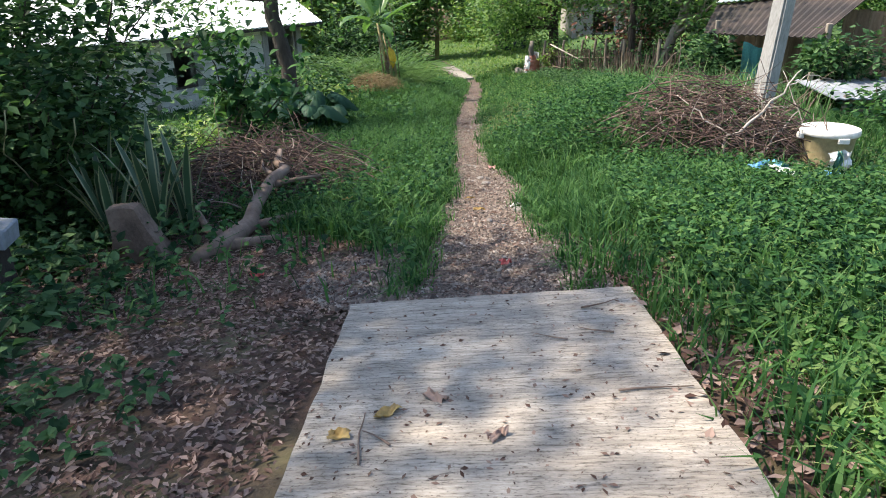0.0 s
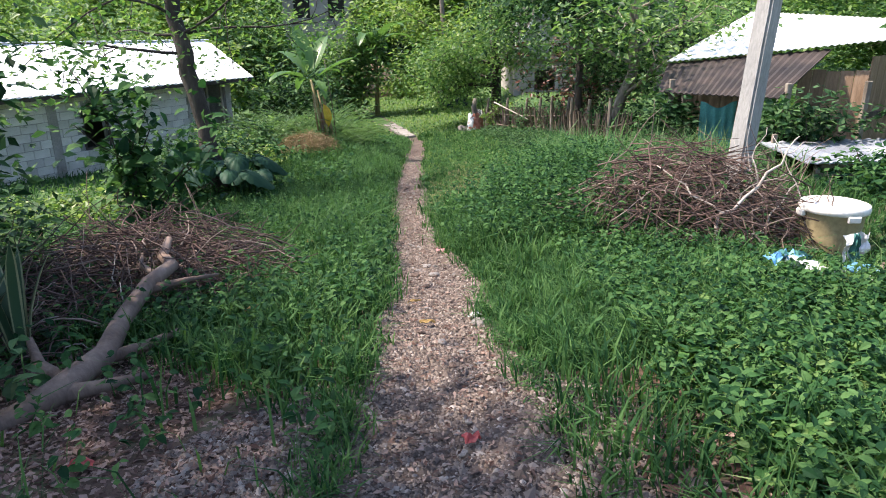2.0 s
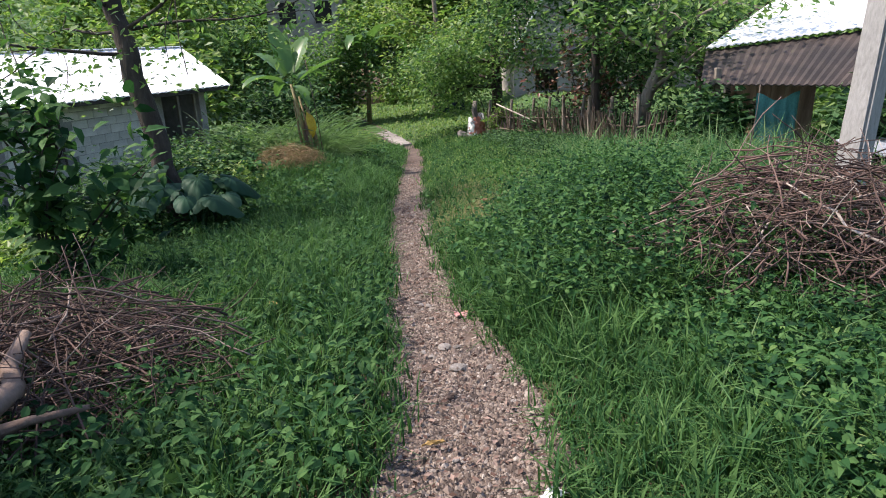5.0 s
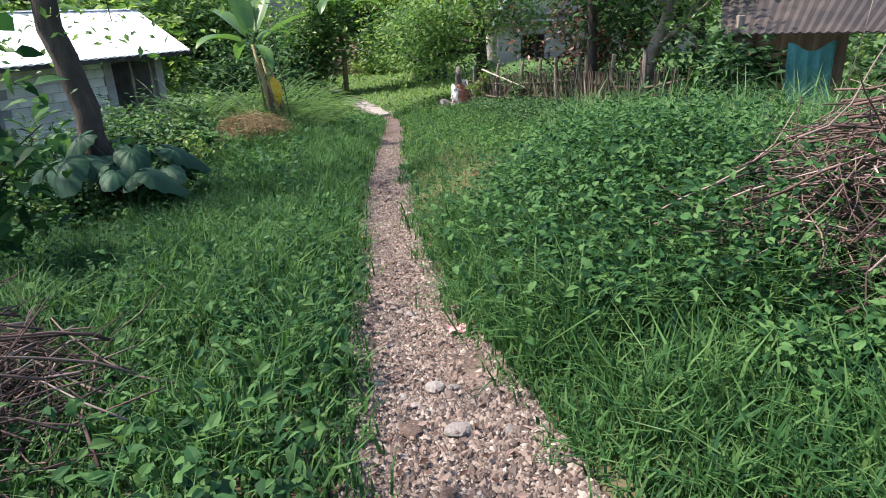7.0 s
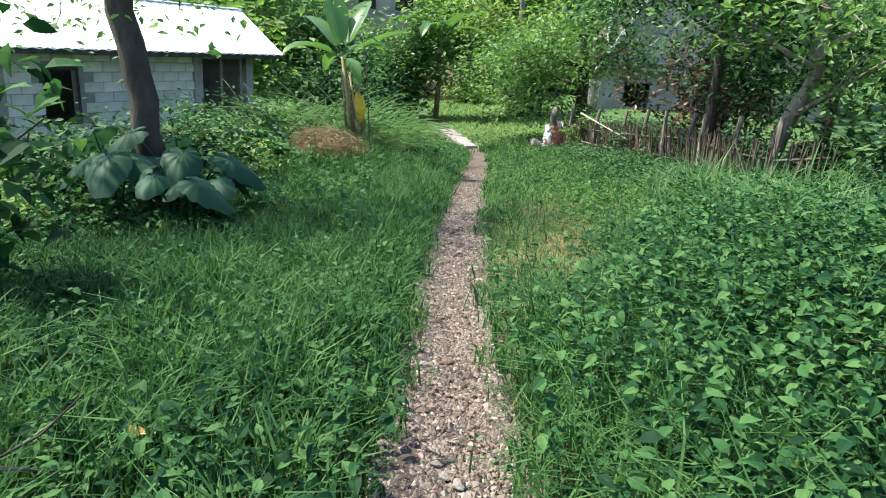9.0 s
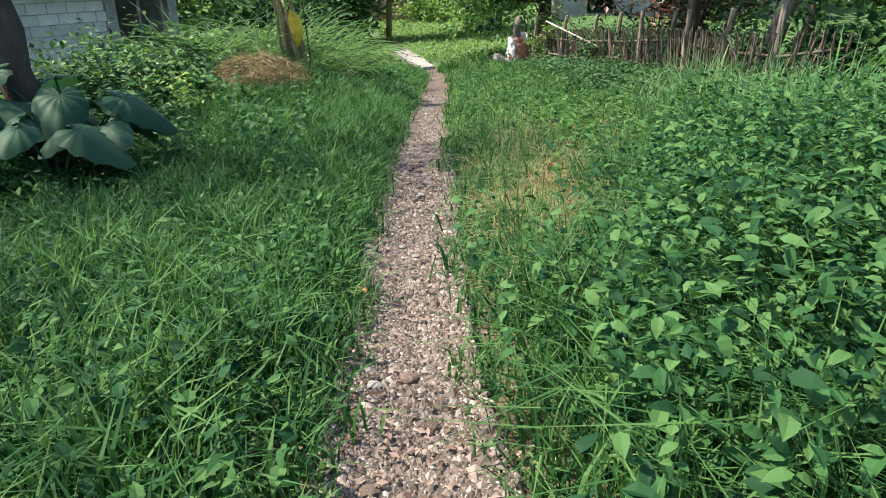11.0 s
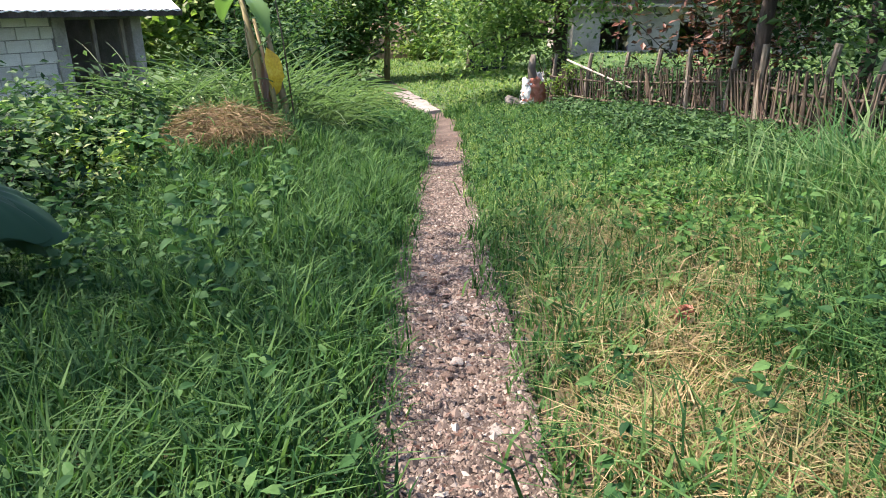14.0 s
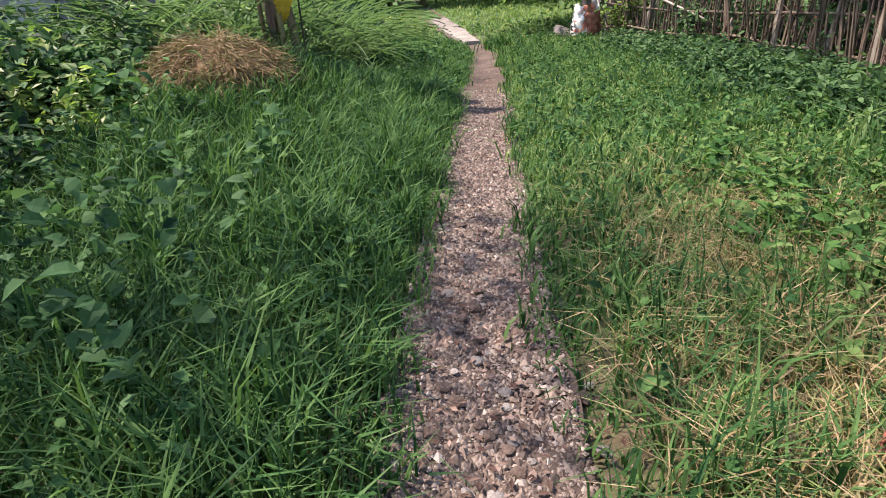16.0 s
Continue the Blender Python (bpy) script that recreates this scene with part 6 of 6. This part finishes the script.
# pale blades paint sunlight on verge and clearing; sparser past the fence for shade
meadow("grass", "short grass where the path nears the bend, tinted as sunlit", 46000, -0.4, 2.9, 12.8, 24, 0.08, 0.24, 0.010, lambda x, y: smooth01((y - 12.8) / 1.5) * (0.75 + 0.5 * patchy(x, y, 1.1, 41.0)) * (1 - smooth01((x - 2.1) / 0.7)), M_LAWN_SUN_TINT, 0.8)
meadow("grass", "short grass of the clearing, tinted bright as if sunlit", 60000, -9, 11, 18, 44, 0.08, 0.20, 0.018, lambda x, y: np.where(x > 2.4, 0.3, 1.0), M_LAWN_SUN_TINT, 0.8)


# broad-leaved weeds: each a stem with leaves in pairs
def weeds(name, label, n, x0, x1, y0, y1, keep, h0, h1, leaf, pairs, material, rich=True, grow=None, broad=0.58):
    x, y = scatter(n, x0, x1, y0, y1)
    ok = off_track(x, y, 0.06) & (rng.uniform(0, 1, n) < keep(x, y))
    x, y = x[ok], y[ok]
    m = len(x)
    h = rng.uniform(h0, h1, m) * (1 if grow is None else grow(x, y))
    base = np.stack([x, y, land(x, y)], 1)
    leanv = rng.normal(0, 0.22, (m, 2))
    P, A, U, S = [], [], [], []
    for k in range(pairs):
        s = 0.3 + 0.7 * k / max(1, pairs - 1)
        for side in (0, 1):
            a = rng.uniform(0, 6.28) + k * 1.57 + side * math.pi + rng.normal(0, 0.4, m) + x * 7
            c = base + np.stack([leanv[:, 0] * h * s, leanv[:, 1] * h * s, h * s], 1)
            P.append(c)
            A.append(np.stack([np.cos(a), np.sin(a), rng.normal(0.05, 0.42, m)], 1))
            U.append(np.stack([rng.normal(0, 0.45, m), rng.normal(0, 0.45, m), np.ones(m)], 1))
            S.append(leaf * rng.uniform(0.45, 1.35, m) * (1.15 - 0.45 * s))
    P, A, U, S = (np.concatenate(q) for q in (P, A, U, S))
    return tagged(new(name, leaves_mesh(name, P, A, U, S, S * broad, material, rich)), label, "weeds", kind="stuff")


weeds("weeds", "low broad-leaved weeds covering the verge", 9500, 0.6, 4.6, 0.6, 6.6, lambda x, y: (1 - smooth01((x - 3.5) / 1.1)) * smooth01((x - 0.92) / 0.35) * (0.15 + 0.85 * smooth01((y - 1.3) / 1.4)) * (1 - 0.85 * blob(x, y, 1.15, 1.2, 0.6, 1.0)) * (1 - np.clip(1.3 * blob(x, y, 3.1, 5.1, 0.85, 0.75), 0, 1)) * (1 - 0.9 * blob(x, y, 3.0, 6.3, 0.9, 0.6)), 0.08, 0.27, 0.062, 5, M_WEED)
# lighter leaves here stand in for sun falling on the verge
weeds("weeds", "low weeds beside the walkway, tinted bright as if sunlit", 9500, 0.85, 4.6, -0.4, 5.6, lambda x, y: (1 - smooth01((x - 3.4) / 1.2)) * (0.5 + 0.7 * patchy(x, y, 1.8, 21.0)) * smooth01((x - 0.95) / 0.35) * (1 - np.clip(1.3 * blob(x, y, 3.1, 5.1, 0.85, 0.75), 0, 1)), 0.05, 0.17, 0.06, 4, M_WEED_SUN_TINT)
weeds("weeds", "leafy weeds in the dry grass, tinted bright as if sunlit", 420, 0.7, 2.3, 11.6, 15.5, lambda x, y: np.clip(blob(x, y, 1.5, 13.4, 0.6, 0.9) + 0.25, 0, 1), 0.12, 0.32, 0.085, 5, M_WEED_SUN_TINT)
# dark leaf colour takes the place of tree shade on these weeds
weeds("weeds", "creeping weeds at the fence foot, darkened as tree shade", 4600, 1.2, 4.0, 14.6, 22.5, lambda x, y: smooth01((x - 1.2 - (22 - y) * 0.14) / 0.7), 0.12, 0.34, 0.10, 4, M_LEAF_DARK)
weeds("weeds", "lush broad-leaved weeds on the mound", 6800, 0.1, 3.6, 6.2, 12.5, lambda x, y: np.clip(lush(x, y) * 1.2, 0, 1) * (1 - np.clip(1.6 * dryness(x, y), 0, 1)), 0.24, 0.74, 0.064, 7, M_WEED)
weeds("weeds", "broad-leaved weeds among the grass", 7500, -5.0, -0.4, 2.6, 13, lambda x, y: (0.5 + 0.6 * patchy(x, y, 0.9, 8)) * (1 - 0.6 * smooth01((y - 8) / 3)) * (1 - 0.85 * bare(x, y)), 0.14, 0.40, 0.068, 4, M_WEED)
weeds("weeds", "small leafy weeds scattered over the slope", 3600, 0.0, 4.5, 9, 22, lambda x, y: 0.8 - 0.7 * dryness(x, y), 0.08, 0.24, 0.075, 3, M_WEED)
weeds("weeds", "low creeping weeds along the fence foot", 3000, -3.5, 5, 15, 27, lambda x, y: 0.8 + 0 * x, 0.08, 0.26, 0.09, 3, M_WEED, False)
weeds("weeds", "round-leaved weeds standing in the grass", 4, -1.75, -1.25, 11.15, 11.75, lambda x, y: 1 + 0 * x, 0.62, 1.0, 0.09, 8, M_ROUND, broad=0.85)
weeds("weeds", "round-leaved weeds standing in the grass", 8, -2.9, -1.75, 12.0, 13.8, lambda x, y: 1 + 0 * x, 0.45, 0.8, 0.09, 7, M_ROUND, broad=0.85)
weeds("weeds", "broad-leaved weeds below the straw heap", 70, -3.7, -1.8, 12.2, 14.8, lambda x, y: 0.9 + 0 * x, 0.28, 0.55, 0.11, 5, M_WEED)
weeds("weeds", "leafy weeds at the thicket foot", 900, -4.6, -2.0, 1.2, 6.5, lambda x, y: 0.7 * smooth01((-x - 1.9) / 0.8), 0.12, 0.4, 0.11, 4, M_LEAF_DARK)


weeds("weeds", "dark low weeds on the bare soil", 420, -2.6, -1.2, 0.6, 3.2, lambda x, y: np.clip(blob(x, y, -1.6, 1.3, 0.35, 0.4) + blob(x, y, -2.3, 2.5, 0.5, 0.4), 0, 1), 0.05, 0.18, 0.07, 4, M_LEAF_DARK)


# leaf litter and gravel
def flat_bits(name, label, n, x0, x1, y0, y1, keep, size, material, lift=0.012):
    x, y = scatter(n, x0, x1, y0, y1)
    ok = rng.uniform(0, 1, n) < keep(x, y)
    x, y = x[ok], y[ok]
    m = len(x)
    pos = np.stack([x, y, land(x, y) + rng.uniform(lift * 0.3, lift, m)], 1)
    a = rng.uniform(0, 6.28, m)
    ax = np.stack([np.cos(a), np.sin(a), rng.normal(0.0, 0.15, m)], 1)
    up = np.stack([rng.normal(0, 0.35, m), rng.normal(0, 0.35, m), np.ones(m)], 1)
    L = rng.uniform(0.5, 1.4, m) * size
    return tagged(new(name, leaves_mesh(name, pos, ax, up, L, L * rng.uniform(0.3, 0.6, m), material)), label, "leaf litter", kind="stuff")


flat_bits("leaf_litter", "dead brown leaves strewn over the soil", 62000, -3.4, -0.45, -0.5, 5.4, lambda x, y: np.clip(bare(x, y) * 1.2, 0, 1) * (x < -0.62) * (0.55 + 0.45 * smooth01((y - 1.7) / 0.9)), 0.038, M_LITTER, 0.02)
flat_bits("leaf_litter", "dead leaves and straw lying on the path", 13000, -1.0, 0.8, 2.3, 20, lambda x, y: (~off_track(x, y, 0.12)).astype(float) * (y > 2.32), 0.03, M_LITTER, 0.012)
flat_bits("leaf_litter", "dead leaves along the walkway edge", 5200, 0.75, 2.2, -0.3, 3.0, lambda x, y: 0.8 * (1 - smooth01((x - 0.85) / 1.1)), 0.06, M_LITTER, 0.05)
flat_bits("leaf_litter", "small dry bits blown over the concrete", 700, -0.6, 0.78, 0.2, 2.25, lambda x, y: np.ones_like(x), 0.022, M_LITTER, 0.002).location.z = 0.052

n = 110000
y = 2.3 + 16 * rng.uniform(0, 1, n) ** 1.5
a, b = track_left(y), track_right(y)
wide = 0.02 + 0.75 * np.exp(-((y - 2.9) / 0.7) ** 2)
x = a - wide + (b - a + wide * 1.6) * rng.uniform(0, 1, n)
sz = rng.gamma(2.0, 0.0033, n) + 0.0035
octa = np.array([(1, 0, 0), (0, 1, 0), (-1, 0, 0), (0, -1, 0), (0, 0, 0.6), (0, 0, -0.4)], float)
rot = rng.uniform(0, 6.28, n)
ox = octa[None, :, 0] * np.cos(rot)[:, None] - octa[None, :, 1] * np.sin(rot)[:, None] * 0.7
oy = octa[None, :, 0] * np.sin(rot)[:, None] + octa[None, :, 1] * np.cos(rot)[:, None] * 0.7
oz = octa[None, :, 2] + rng.normal(0, 0.15, (n, 6))
u = np.clip((x - a) / (b - a), 0, 1)
cz = land(x, y) - 0.034 * np.sin(np.pi * u) + 0.014
v = np.stack([x[:, None] + ox * sz[:, None], y[:, None] + oy * sz[:, None], cz[:, None] + oz * sz[:, None]], 2).reshape(-1, 3)
tri = np.array([(0, 1, 4), (1, 2, 4), (2, 3, 4), (3, 0, 4), (1, 0, 5), (2, 1, 5), (3, 2, 5), (0, 3, 5)])
f = (tri[None] + (np.arange(n) * 6)[:, None, None]).reshape(-1, 3)
tagged(new("gravel", raw("gravel", v, f, M_PEBBLE)), "loose brown and grey gravel on the path", "gravel", kind="stuff")

# hollow blocks in the house wall, laid in courses
bw, bh = 0.39, 0.19
block_me = bpy.data.meshes.new("block")
bm = box(bw, 0.03, bh, 0.008)
bm.to_mesh(block_me)
bm.free()
block_me.materials.append(M_BLOCK)
for row in range(11):
    z = 0.105 + row * 0.2
    for k in range(26):
        cx = 0.2 + k * 0.4 + (0.2 if row % 2 else 0)
        if cx + 0.2 > h_len or any(h[0] - 0.19 < cx < h[1] + 0.19 and h[2] - 0.1 < z < h[3] + 0.1 for h in H_HOLES):
            continue
        child("block", block_me, wall, "", (cx, -0.008, z))
